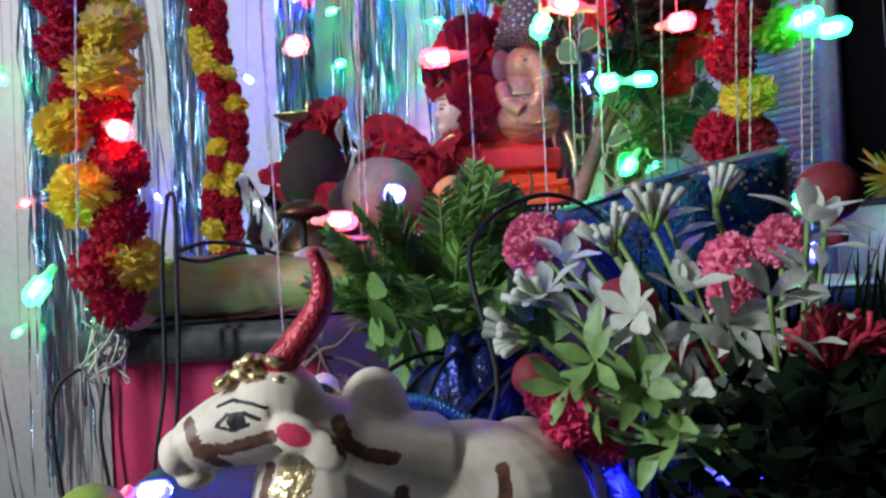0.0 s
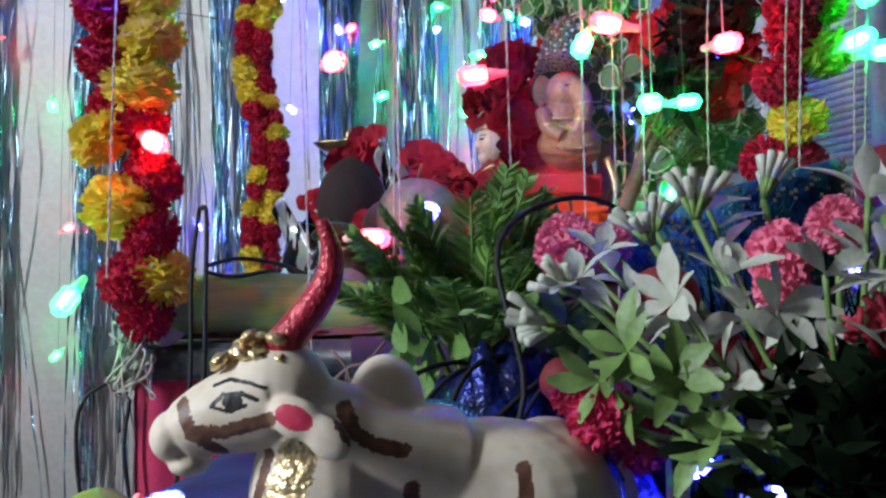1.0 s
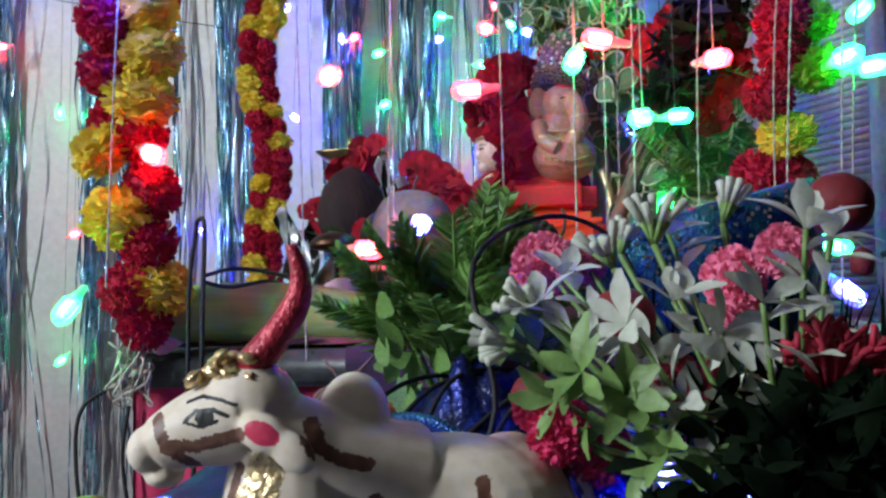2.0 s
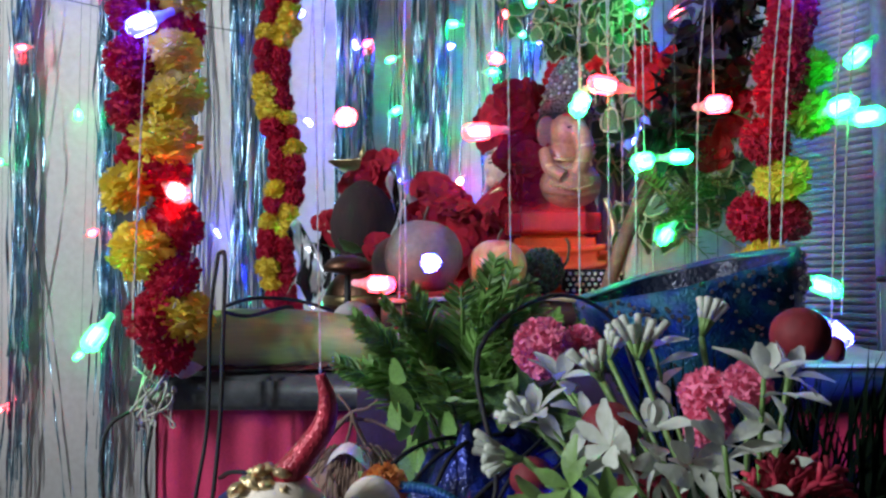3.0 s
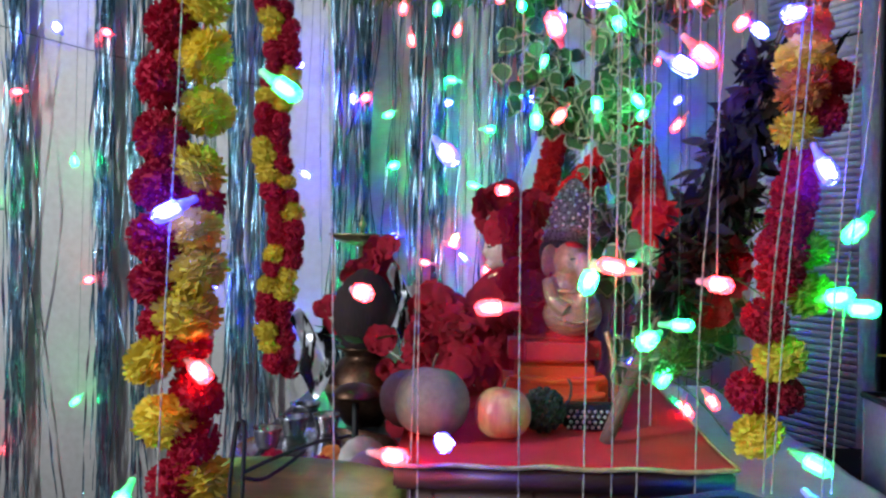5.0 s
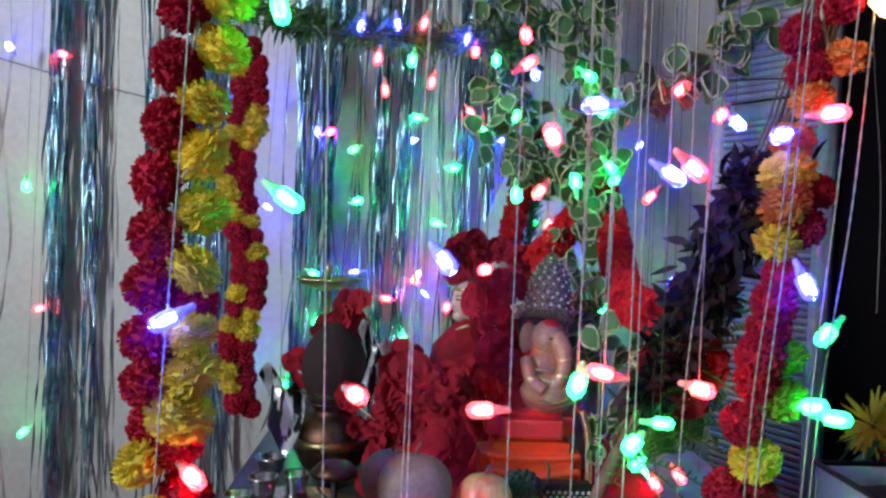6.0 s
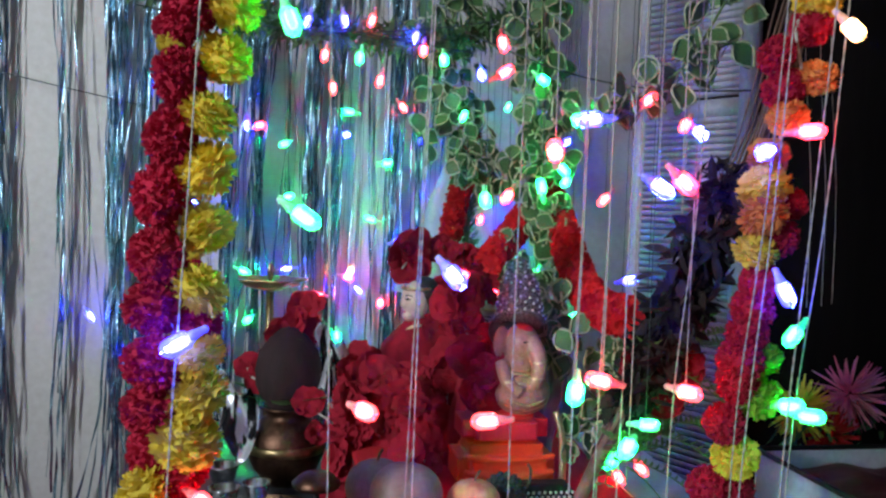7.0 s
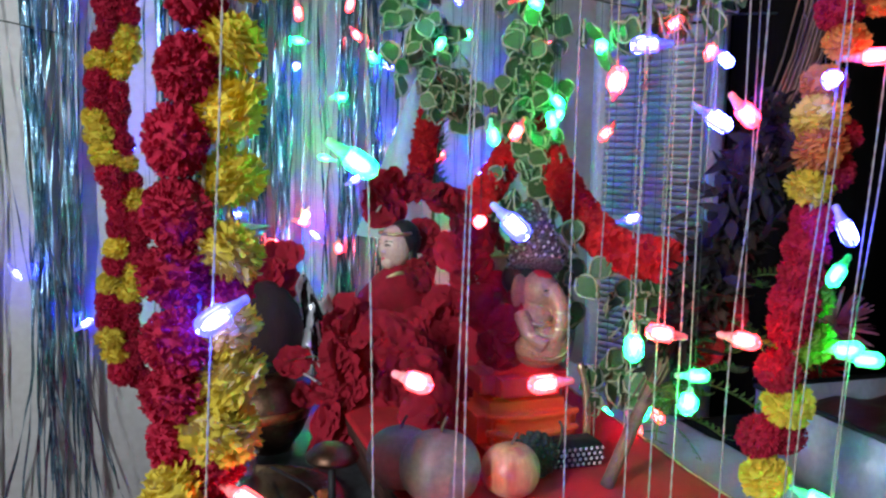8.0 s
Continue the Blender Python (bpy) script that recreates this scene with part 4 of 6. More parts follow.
def standing_doll(x, y, base, head, mats, label, k=1.0):
    """A draped doll turned to one side: pale head, dark hair, a thin crown band and painted marks."""
    s = Shape()
    s.lathe([(0.085 * k, base), (0.08 * k, base + 0.05), (0.06 * k, base + 0.13), (0.035 * k, head - 0.05), (0.018 * k, head - 0.035), (0.014 * k, head - 0.02)], 24, Matrix.Translation((x, y, 0)), 0.05, 9)
    h = Shape().ball((x - 0.003, y - 0.003, head), (0.028 * k, 0.028 * k, 0.035 * k), 22, 16)
    h.ball((x - 0.026 * k, y - 0.014 * k, head - 0.004 * k), (0.007 * k, 0.008 * k, 0.009 * k), 12, 8)
    h.ball((x - 0.016 * k, y - 0.01 * k, head - 0.025 * k), (0.013 * k, 0.013 * k, 0.011 * k), 12, 8)
    h.tube([(x, y, head - 0.02), (x, y, head - 0.06)], 0.012 * k, 12)
    h = fuse(h, 0.0011, 4)
    d = Vector((-0.9, -0.436, 0))
    e = Vector((0.436, -0.9, 0))

    def on_face(c):
        p = (c - Vector((x, y, head))) / k
        return p.dot(d), p.dot(e), p.z
    def eye(c, ny):
        f, q, z = on_face(c)
        return f > 0.01 and min(((q - o) / 0.0052) ** 2 + ((z - 0.004) / 0.0019) ** 2 for o in (-0.0115, 0.0115)) < 1
    def brow(c, ny):
        f, q, z = on_face(c)
        return f > 0.008 and any(abs(q - o) < 0.0068 and abs(z - 0.0108 + 30 * (q - o) ** 2) < 0.0009 for o in (-0.012, 0.012))
    def lips(c, ny):
        f, q, z = on_face(c)
        return f > 0.01 and (q / 0.005) ** 2 + ((z + 0.0185) / 0.002) ** 2 < 1
    paint(h, [(1, eye), (1, brow), (2, lips)])
    s.add(h.v, h.f)
    s.m = s.m[:-len(h.f)] + [(1, 2, 4)[q] for q in h.m]
    s.mi = 2
    s.ball((x + 0.0125 * k, y + 0.002 * k, head + 0.009 * k), (0.028 * k, 0.03 * k, 0.034 * k), 18, 12)
    s.tube(smooth_path([(x + 0.018 * k, y - 0.014 * k, head + 0.005), (x + 0.022 * k, y - 0.016 * k, head - 0.03), (x + 0.02 * k, y - 0.014 * k, head - 0.06)], 8), 0.01 * k, 10)
    s.mi = 3
    s.tube([(x + (0.027 * math.cos(t) - 0.001) * k, y + (0.029 * math.sin(t) - 0.001) * k, head + 0.022 * k) for t in (i * 0.3 for i in range(22))], 0.003 * k, 8, False)
    s.tube([(x + 0.03 * k * math.cos(t), y + 0.03 * k * math.sin(t), head - 0.05 * k - 0.01 * math.cos(t * 2)) for t in (i * 0.3 for i in range(22))], 0.003 * k, 8, False)
    s.ball((x + (0.6 * 0.03) * k, y - 0.62 * 0.03 * k, head - 0.008 * k), 0.0055 * k, 8, 6)
    solid("doll", s, mats, label, "doll")


seated_idol()
standing_doll(0.03, 1.435, 0.616, 0.825, ["hibiscus", "face", "black_paint", "gold", "pink_paint"], "painted doll idol with pale face in dark red cloth")
standing_doll(0.104, 1.17, 0.616, 0.826, ["hibiscus", "face", "black_paint", "gold", "pink_paint"], "smaller painted doll idol with dark hair beside the seated idol", 0.8)


# ---- red flowers heaped on the idols ----
def hibiscus_mesh(seed):
    """An open head of broad, nearly flat velvet petals with wavy edges and a pale stamen."""
    random.seed(seed)
    s = Shape()
    for ring, n, lift, reach in ((0, 5, 0.12, 1.0), (1, 4, 0.5, 0.72)):
        for i in range(n):
            t = 2 * math.pi * (i + 0.5 * ring) / n + rnd(-0.2, 0.2)
            l = reach * rnd(0.85, 1.1)
            d = Vector((math.cos(t), math.sin(t), lift + rnd(-0.15, 0.25))).normalized()
            side = (Vector((-math.sin(t), math.cos(t), 0)) + spread_dir() * 0.2).normalized()
            nr = d.cross(side).normalized()
            ph, wav = rnd(0, 6.3), rnd(0.05, 0.12)
            vs = []
            for a in range(6):
                for q in range(7):
                    u, w = a / 5, q / 3 - 1
                    k = l * (0.12 + 0.58 * math.sin(math.pi * (0.06 + 0.66 * u)))
                    vs.append(d * l * u * (1 - 0.2 * w * w * u) + side * w * k + nr * (wav * math.sin(w * 4.2 + ph) * u + 0.07 * u ** 3 * math.sin(w * 11 + ph) - 0.12 * u * u + 0.06 * w * w))
            s.add(vs, [(a * 7 + q, a * 7 + q + 1, a * 7 + q + 8, a * 7 + q + 7) for a in range(5) for q in range(6)])
    return s.mesh("red_flower", "hibiscus")


HIB = [hibiscus_mesh(k) for k in (61, 62, 63, 64, 65)]


def flower_at(parent, x, y, z, r, face=None):
    d = unit(face or Vector((rnd(-0.8, 0.6), rnd(-1, -0.2), rnd(-0.3, 0.9))))
    m = Matrix.Translation((x, y, z)) @ d.to_track_quat("Z", "Y").to_matrix().to_4x4() @ pose(0, 0, 0, 0, 0, rnd(0, 360)) @ Matrix.Diagonal((r, r, r * rnd(0.8, 1.1), 1))
    return piece("flower", random.choice(HIB), parent, m)


def heap(label, base, path, n, spread, size, seed):
    random.seed(seed)
    g = thing("red_flower_garland", base, label, "garland")
    pts = smooth_path(path, 40)
    part("string", Shape().tube(pts, 0.002, 5), "thread", g)
    for i in range(n):
        p = pts[int(40 * (i + 0.5) / n)]
        flower_at(g, p.x + random.gauss(0, spread), p.y + random.gauss(0, spread * 0.7), p.z + random.gauss(0, spread), size * rnd(0.8, 1.2))


heap("dark red velvet flower garland crowning the doll idol", (0.04, 1.5, 0.88), [(0.005, 1.47, 0.878), (0.03, 1.5, 0.905), (0.055, 1.55, 0.917), (0.1, 1.53, 0.908), (0.15, 1.5, 0.888), (0.2, 1.48, 0.855)], 26, 0.009, 0.029, 71)
heap("dark red velvet flowers behind the doll idol's face", (0.07, 1.43, 0.78), [(0.085, 1.46, 0.855), (0.088, 1.44, 0.82), (0.07, 1.41, 0.785), (0.045, 1.39, 0.77)], 10, 0.005, 0.025, 76)
heap("dark red velvet flower garland hanging from the doll idol's shoulder", (-0.1, 1.27, 0.56), [(-0.1, 1.29, 0.735), (-0.085, 1.28, 0.7), (-0.08, 1.27, 0.66), (-0.084, 1.265, 0.625), (-0.098, 1.26, 0.59), (-0.112, 1.255, 0.562)], 36, 0.013, 0.03, 72)
heap("dark red velvet flower garland draped between the idols", (0.02, 1.27, 0.7), [(-0.07, 1.285, 0.732), (-0.02, 1.27, 0.722), (0.02, 1.26, 0.72), (0.06, 1.25, 0.748), (0.095, 1.23, 0.78), (0.112, 1.2, 0.79)], 34, 0.013, 0.031, 73)
heap("dark red velvet flowers hanging down behind the fruit", (0.05, 1.2, 0.62), [(0.05, 1.23, 0.73), (0.045, 1.21, 0.69), (0.05, 1.2, 0.655), (0.06, 1.19, 0.63)], 15, 0.013, 0.03, 77)
heap("red velvet flower garland round the seated idol's neck", (0.05, 1.06, 0.68), [(0.07, 1.12, 0.872), (0.03, 1.12, 0.865), (0.04, 1.09, 0.83), (0.055, 1.07, 0.8), (0.058, 1.045, 0.775), (0.045, 1.03, 0.752)], 28, 0.01, 0.027, 74)
heap("dark red velvet flowers at the seated idol's shoulder", (0.03, 1.14, 0.8), [(0.066, 1.14, 0.872), (0.045, 1.14, 0.85), (0.05, 1.13, 0.815)], 8, 0.006, 0.024, 78)
heap("dark red velvet flowers beside the fruit", (-0.02, 1.06, 0.64), [(-0.055, 1.12, 0.735), (-0.03, 1.1, 0.71), (-0.015, 1.09, 0.68), (-0.012, 1.06, 0.65)], 16, 0.013, 0.028, 75)


# ---- thick scarlet garlands behind the idols ----
def boa(label, path, r, seed):
    random.seed(seed)
    g = thing("scarlet_garland", path[-1], label, "garland")
    n = 70
    pts = smooth_path(path, n)
    s = Shape().tube(pts, r * 0.75, 10)
    for i in range(n + 1):
        d = unit(pts[min(i + 1, n)] - pts[max(i - 1, 0)])
        a, b = across(d)
        for k in range(22):
            t = rnd(0, 6.283)
            o = a * math.cos(t) + b * math.sin(t)
            q = pts[i] + d * rnd(-0.004, 0.004) + o * r * 0.6
            s.leaf(q, o + d * rnd(-0.7, 0.7), d + spread_dir() * 0.5, r * rnd(0.4, 0.62), r * 0.5, rnd(-0.3, 0.4), 0.2, 2, 0.7)
    part("ruffle", s, "boa", g, "gathered scarlet fabric ruffle", True)
    return g


boa("thick ruffled scarlet garland swagged beside the seated idol", [(0.247, 1.39, 1.03), (0.25, 1.34, 0.985), (0.236, 1.22, 0.918), (0.225, 1.12, 0.878), (0.215, 1.02, 0.862), (0.222, 0.915, 0.864)], 0.024, 81)
boa("short ruffled scarlet garland falling towards the crown", [(0.243, 1.38, 1.025), (0.205, 1.37, 0.985), (0.17, 1.35, 0.945), (0.13, 1.32, 0.905)], 0.023, 83)
boa("thick ruffled scarlet garland hanging behind the doll idol", [(0.15, 1.63, 1.16), (0.15, 1.63, 1.08), (0.13, 1.62, 1.0), (0.115, 1.6, 0.93)], 0.022, 82)


# ---- leaves: ivy strands, leaf garland, bundle of dry stalks ----
def ivy_leaf_mesh(seed):
    random.seed(seed)
    s = Shape()
    s.leaf((0, 0, 0), (0, 0, -1), (0, -1, 0), 1.0, 0.86, rnd(0.05, 0.35), 0.12, 6, 0.12)
    s.mi = 1
    for sd in (-1, 1):
        pts = []
        for i in range(9):
            t = i / 8
            w = 0.43 * math.sin(math.pi * (0.06 + 0.94 * t ** 0.85)) if t < 1 else 0.05
            pts.append(Vector((sd * w, -0.03 - 0.1 * w, -t)))
        s.tube(pts, [0.045 + 0.02 * math.sin(i * 2.1 + seed) for i in range(9)], 4)
    return s.mesh("ivy_leaf", ["leaf", "cream_edge"])


IVY = [ivy_leaf_mesh(k) for k in (91, 92, 93)]


def ivy(label, path, n, size, seed, spread=0.028):
    random.seed(seed)
    g = thing("ivy_garland", path[-1], label, "ivy")
    pts = smooth_path(path, 40)
    part("stem", Shape().tube(pts, 0.0018, 5), "pale_green", g)
    for i in range(n):
        p = pts[int(40 * i / n)]
        o = Vector((random.gauss(0, spread), random.gauss(0, spread * 0.6), random.gauss(0, 0.01)))
        r = size * rnd(0.75, 1.2)
        m = Matrix.Translation(p + o) @ pose(0, 0, 0, rnd(-50, 50), rnd(-70, 70), rnd(-60, 60)) @ Matrix.Diagonal((r, r, r, 1))
        piece("leaf", random.choice(IVY), g, m)
    return g


ivy("variegated green and cream plastic ivy strand hanging down", [(0.08, 1.53, 1.55), (0.09, 1.52, 1.35), (0.1, 1.52, 1.2), (0.12, 1.52, 1.1), (0.15, 1.5, 1.04)], 150, 0.038, 94, 0.03)
ivy("long variegated green and cream plastic ivy strand", [(0.2, 1.33, 1.55), (0.205, 1.33, 1.3), (0.212, 1.32, 1.12), (0.215, 1.32, 1.0), (0.205, 1.31, 0.88)], 190, 0.036, 95, 0.031)
ivy("variegated plastic ivy spray near the hanging bulbs", [(0.38, 0.98, 1.34), (0.33, 0.98, 1.24), (0.29, 0.98, 1.18), (0.24, 1.0, 1.14), (0.18, 1.0, 1.13)], 56, 0.036, 96, 0.03)
ivy("green plastic ivy at the foot of the dry stalks", [(0.24, 1.0, 0.84), (0.25, 1.0, 0.77), (0.24, 0.99, 0.72), (0.2, 1.0, 0.7)], 90, 0.034, 97, 0.034)
ivy("short ivy spray behind the seated idol", [(0.16, 1.12, 0.9), (0.175, 1.12, 0.84), (0.18, 1.12, 0.78)], 26, 0.032, 98, 0.02)


def leaf_garland():
    random.seed(101)
    g = thing("leaf_garland", (-0.1, 1.46, 1.28), "dark green plastic leaf garland strung across the back", "garland")
    pts = smooth_path([(-0.48, 1.46, 1.36), (-0.3, 1.46, 1.305), (-0.1, 1.46, 1.285), (0.08, 1.46, 1.29), (0.25, 1.46, 1.36)], 60)
    s = Shape().tube(pts, 0.002, 5)
    for p in pts:
        for k in range(17):
            s.leaf(p + spread_dir() * 0.006, (rnd(-1, 1), rnd(-0.6, 0.4), rnd(-1, 0.9)), spread_dir(), rnd(0.028, 0.055), rnd(0.005, 0.011), rnd(-0.2, 0.5), 0.2, 3)
    tagged(part("foliage", s, "leaf", g), kind="stuff")


leaf_garland()


def stalk_bundle():
    random.seed(111)
    g = thing("dry_stalk_bundle", (0.13, 0.89, 0.617), "bundle of dry brown stalks with dark withered leaves leaning outward", "plant")
    path = smooth_path([(0.135, 0.9, 0.617), (0.165, 0.89, 0.7), (0.21, 0.88, 0.795), (0.25, 0.875, 0.874), (0.293, 0.87, 0.99), (0.338, 0.87, 1.08), (0.385, 0.87, 1.25)], 40)
    part("stem", Shape().tube(path[:16], [0.008] * 16, 8), "stalk", g, "thick pale brown stem")
    for k in range(46):
        o = Vector((random.gauss(0, 1), random.gauss(0, 1), 0))
        pts = [p + o * (0.003 + 0.012 * (i / 40) ** 1.3) + spread_dir() * 0.0012 for i, p in enumerate(path[8::2], 8)]
        part("stalk", Shape().tube(pts, rnd(0.0009, 0.0018), 5), "stalk", g)
    s = Shape()
    for k in range(1100):
        i = int(rnd(12, 31))
        w = 0.017 if i > 16 else 0.009
        p = path[i] + Vector((random.gauss(-0.004, w), random.gauss(-0.004, w * 0.8), random.gauss(0, 0.01)))
        s.leaf(p, unit(path[i - 1] - path[i + 1]) * rnd(-0.6, 1.3) + spread_dir() * 0.75, spread_dir(), rnd(0.018, 0.038), rnd(0.007, 0.015), rnd(-0.3, 0.6), rnd(0, 0.6), 4)
    tagged(part("withered_foliage", s, "dark_leaf", g, "dark curled dry leaves"), kind="stuff")
    # green fronds round the foot
    f = thing("green_fronds", (0.22, 0.92, 0.66), "bright green plastic fronds tied at the foot of the stalks", "plant")
    s = Shape()
    for k in range(44):
        up = random.random()
        b = Vector((0.195 + 0.065 * up + rnd(-0.02, 0.02), 0.905 + rnd(-0.02, 0.01), 0.68 + 0.17 * up))
        d = unit((rnd(-0.4, 1), rnd(-0.5, 0.6), rnd(-0.2, 1)))
        fr = [b + d * (0.085 * i / 10) - Vector((0, 0, 0.03 * (i / 10) ** 2)) for i in range(11)]
        s.tube(fr, 0.0008, 4)
        a, c = across(d)
        for q in fr[1:]:
            for sd in (-1, 1):
                s.leaf(q, a * sd + d * 0.7, c, rnd(0.014, 0.022), 0.0045, 0.2, 0.1, 2)
    part("fronds", s, "fern", f)
    heap("red fabric flowers tucked among the stalks", (0.26, 0.9, 0.78), [(0.22, 0.9, 0.82), (0.25, 0.89, 0.83), (0.27, 0.89, 0.8), (0.25, 0.9, 0.77)], 9, 0.012, 0.022, 112)


stalk_bundle()


def plume_and_cone():
    random.seed(121)
    g = thing("pine_plume", (0.16, 1.66, 0.9), "dark green bristly plastic plume standing behind the dolls", "plant")
    s = Shape().tube([(0.16, 1.67, 0.617), (0.165, 1.665, 1.14)], 0.003, 6)
    for k in range(420):
        z = rnd(0.9, 1.13)
        d = Vector((rnd(-1, 1), rnd(-1, 1), rnd(0.3, 1.6)))
        s.leaf((0.163, 1.666, z), d, spread_dir(), rnd(0.03, 0.05), 0.0035, 0.1, 0.1, 2)
    part("bristles", s, "leaf", g)
    c = thing("paper_cone", (0.09, 1.7, 0.617), "pale translucent paper cone standing point up, tinted for green bulb light", "decoration")
    tip = Vector((0.135, 1.7, 1.115))

    def cone(u, v):
        t = math.pi * (0.75 + 1.15 * u)
        r = 0.004 + 0.062 * v
        return tip + Vector((-0.05 * v + r * math.cos(t), r * math.sin(t), -0.3 * v))
    part("paper", Shape().sheet(24, 12, cone, 0.0), "paper", c)
    part("stick", Shape().tube([(0.085, 1.7, 0.54), (0.135, 1.7, 1.11)], 0.003, 6), "stalk", c)


plume_and_cone()


# ---- offerings on the slab and the platform ----
def fruit():
    random.seed(131)
    def round_fruit(name, c, r, mat, label, flat=0.93):
        t = thing(name, (c[0], c[1], c[2] - r), label, "fruit")
        s = Shape()
        prof = []
        for i in range(17):
            a = math.pi * i / 16
            dip = 0.13 * r * (math.exp(-(a / 0.35) ** 2) + 0.6 * math.exp(-((math.pi - a) / 0.3) ** 2))
            prof.append((max(0.0004, r * math.sin(a) * (1 + 0.02 * math.sin(3 * a))), -flat * r * math.cos(a) + (dip if a < 1.5 else -dip)))
        s.lathe(prof, 28, Matrix.Translation(c) @ pose(0, 0, 0, rnd(-14, 14), rnd(-14, 14), rnd(0, 90)), 0.015, 5)
        part("flesh", s, mat, t)
        part("stalk", Shape().tube(smooth_path([(c[0], c[1], c[2] + r * 0.75), (c[0] + 0.002, c[1], c[2] + r), (c[0] + 0.006, c[1] - 0.002, c[2] + r * 1.25)], 6), 0.0016, 6), "stalk", t)
        return t
    round_fruit("melon", (-0.06, 0.899, 0.659), 0.0435, "melon", "pale grey-green round melon on the scarlet cloth")
    round_fruit("melon", (-0.088, 0.955, 0.652), 0.038, "melon", "darker green melon behind the pale one")
    round_fruit("apple", (0.02, 0.901, 0.6475), 0.0325, "apple", "mottled yellow and red apple on the scarlet cloth")
    t = thing("custard_apple", (0.069, 0.948, 0.617), "dark green knobbly custard apple on the cloth", "fruit")
    s = Shape().ball((0.069, 0.948, 0.643), 0.0235, 16, 12)
    for i in range(90):
        z = 1 - 2 * (i + 0.5) / 90
        q = Vector((math.sqrt(1 - z * z) * math.cos(i * 2.4), math.sqrt(1 - z * z) * math.sin(i * 2.4), z))
        s.ball(Vector((0.069, 0.948, 0.643)) + q * 0.0235, 0.0042, 7, 5)
    part("flesh", s, "custard", t)
    part("stalk", Shape().tube(smooth_path([(0.091, 0.948, 0.645), (0.099, 0.947, 0.655), (0.101, 0.946, 0.672), (0.097, 0.946, 0.68)], 8), 0.0018, 6), "stalk", t)
    # small woven dark stand
    w = thing("woven_stand", (0.129, 0.98, 0.617), "small dark woven stand with pale stitches", "stand")
    part("body", Shape().slab((0.095, 0.958, 0.6165), (0.163, 0.998, 0.645), 0.004), "black_wire", w)
    bead = Shape().ball((0, 0, 0), (0.0022, 0.0012, 0.0022), 6, 4).mesh("stitch", "shell")
    for i in range(9):
        for j in range(4):
            piece("stitch", bead, w, pose(0.0995 + 0.0072 * i + 0.003 * (j % 2), 0.9575, 0.621 + 0.0062 * j))
    # gourd in its husk on the slab
    g = thing("green_gourd", (-0.2, 0.85, 0.54), "long pale green gourd lying along the slab's edge", "vegetable")
    pts = smooth_path([(-0.318, 0.845, 0.572), (-0.29, 0.846, 0.573), (-0.22, 0.85, 0.5735), (-0.15, 0.856, 0.57), (-0.1, 0.862, 0.564), (-0.085, 0.864, 0.561)], 30)
    part("skin", Shape().tube(pts, [0.012 + 0.0205 * math.sin(math.pi * min(1, 0.12 + 0.8 * i / 30)) ** 0.6 - 0.008 * (i / 30) ** 3 for i in range(31)], 24), "corn", g)
    for k in range(14):
        s = Shape()
        a = Vector((-0.31 + 0.018 * k, 0.832 + rnd(-0.004, 0.006), 0.5455))
        s.leaf(a, (1, rnd(-0.2, 0.25), rnd(-0.02, 0.12)), (0, -0.6, 1), rnd(0.05, 0.08), rnd(0.012, 0.022), rnd(-0.1, 0.05), 0.3, 5)
        part("husk_strip", s, "husk", g, "torn brown dry husk")
    s = Shape()
    for k in range(9):
        s.leaf((-0.31, 0.845, 0.57), (rnd(-1, -0.2), rnd(-0.6, 0.4), rnd(-0.2, 0.9)), spread_dir(), rnd(0.02, 0.04), 0.01, 0.2, 0.2, 4)
    part("leaf_tuft", s, "pale_green", g)
    # shell
    c = thing("conch_shell", (-0.147, 0.93, 0.541), "white glossy conch shell on the slab", "shell")
    s = Shape()
    spiral = []
    for i in range(60):
        t = i / 59
        r = 0.026 * (1 - t) ** 0.9
        spiral.append(Vector((-0.15 + 0.05 * t + 0.3 * r * math.cos(9 * t), 0.93 + r * 0.55 * math.sin(14 * t), 0.571 + r * 0.4 * math.cos(14 * t))))
    s.tube(spiral, [0.0285 * (1 - i / 59) ** 0.8 + 0.001 for i in range(60)], 14)
    part("shell_body", s, "shell", c)


fruit()


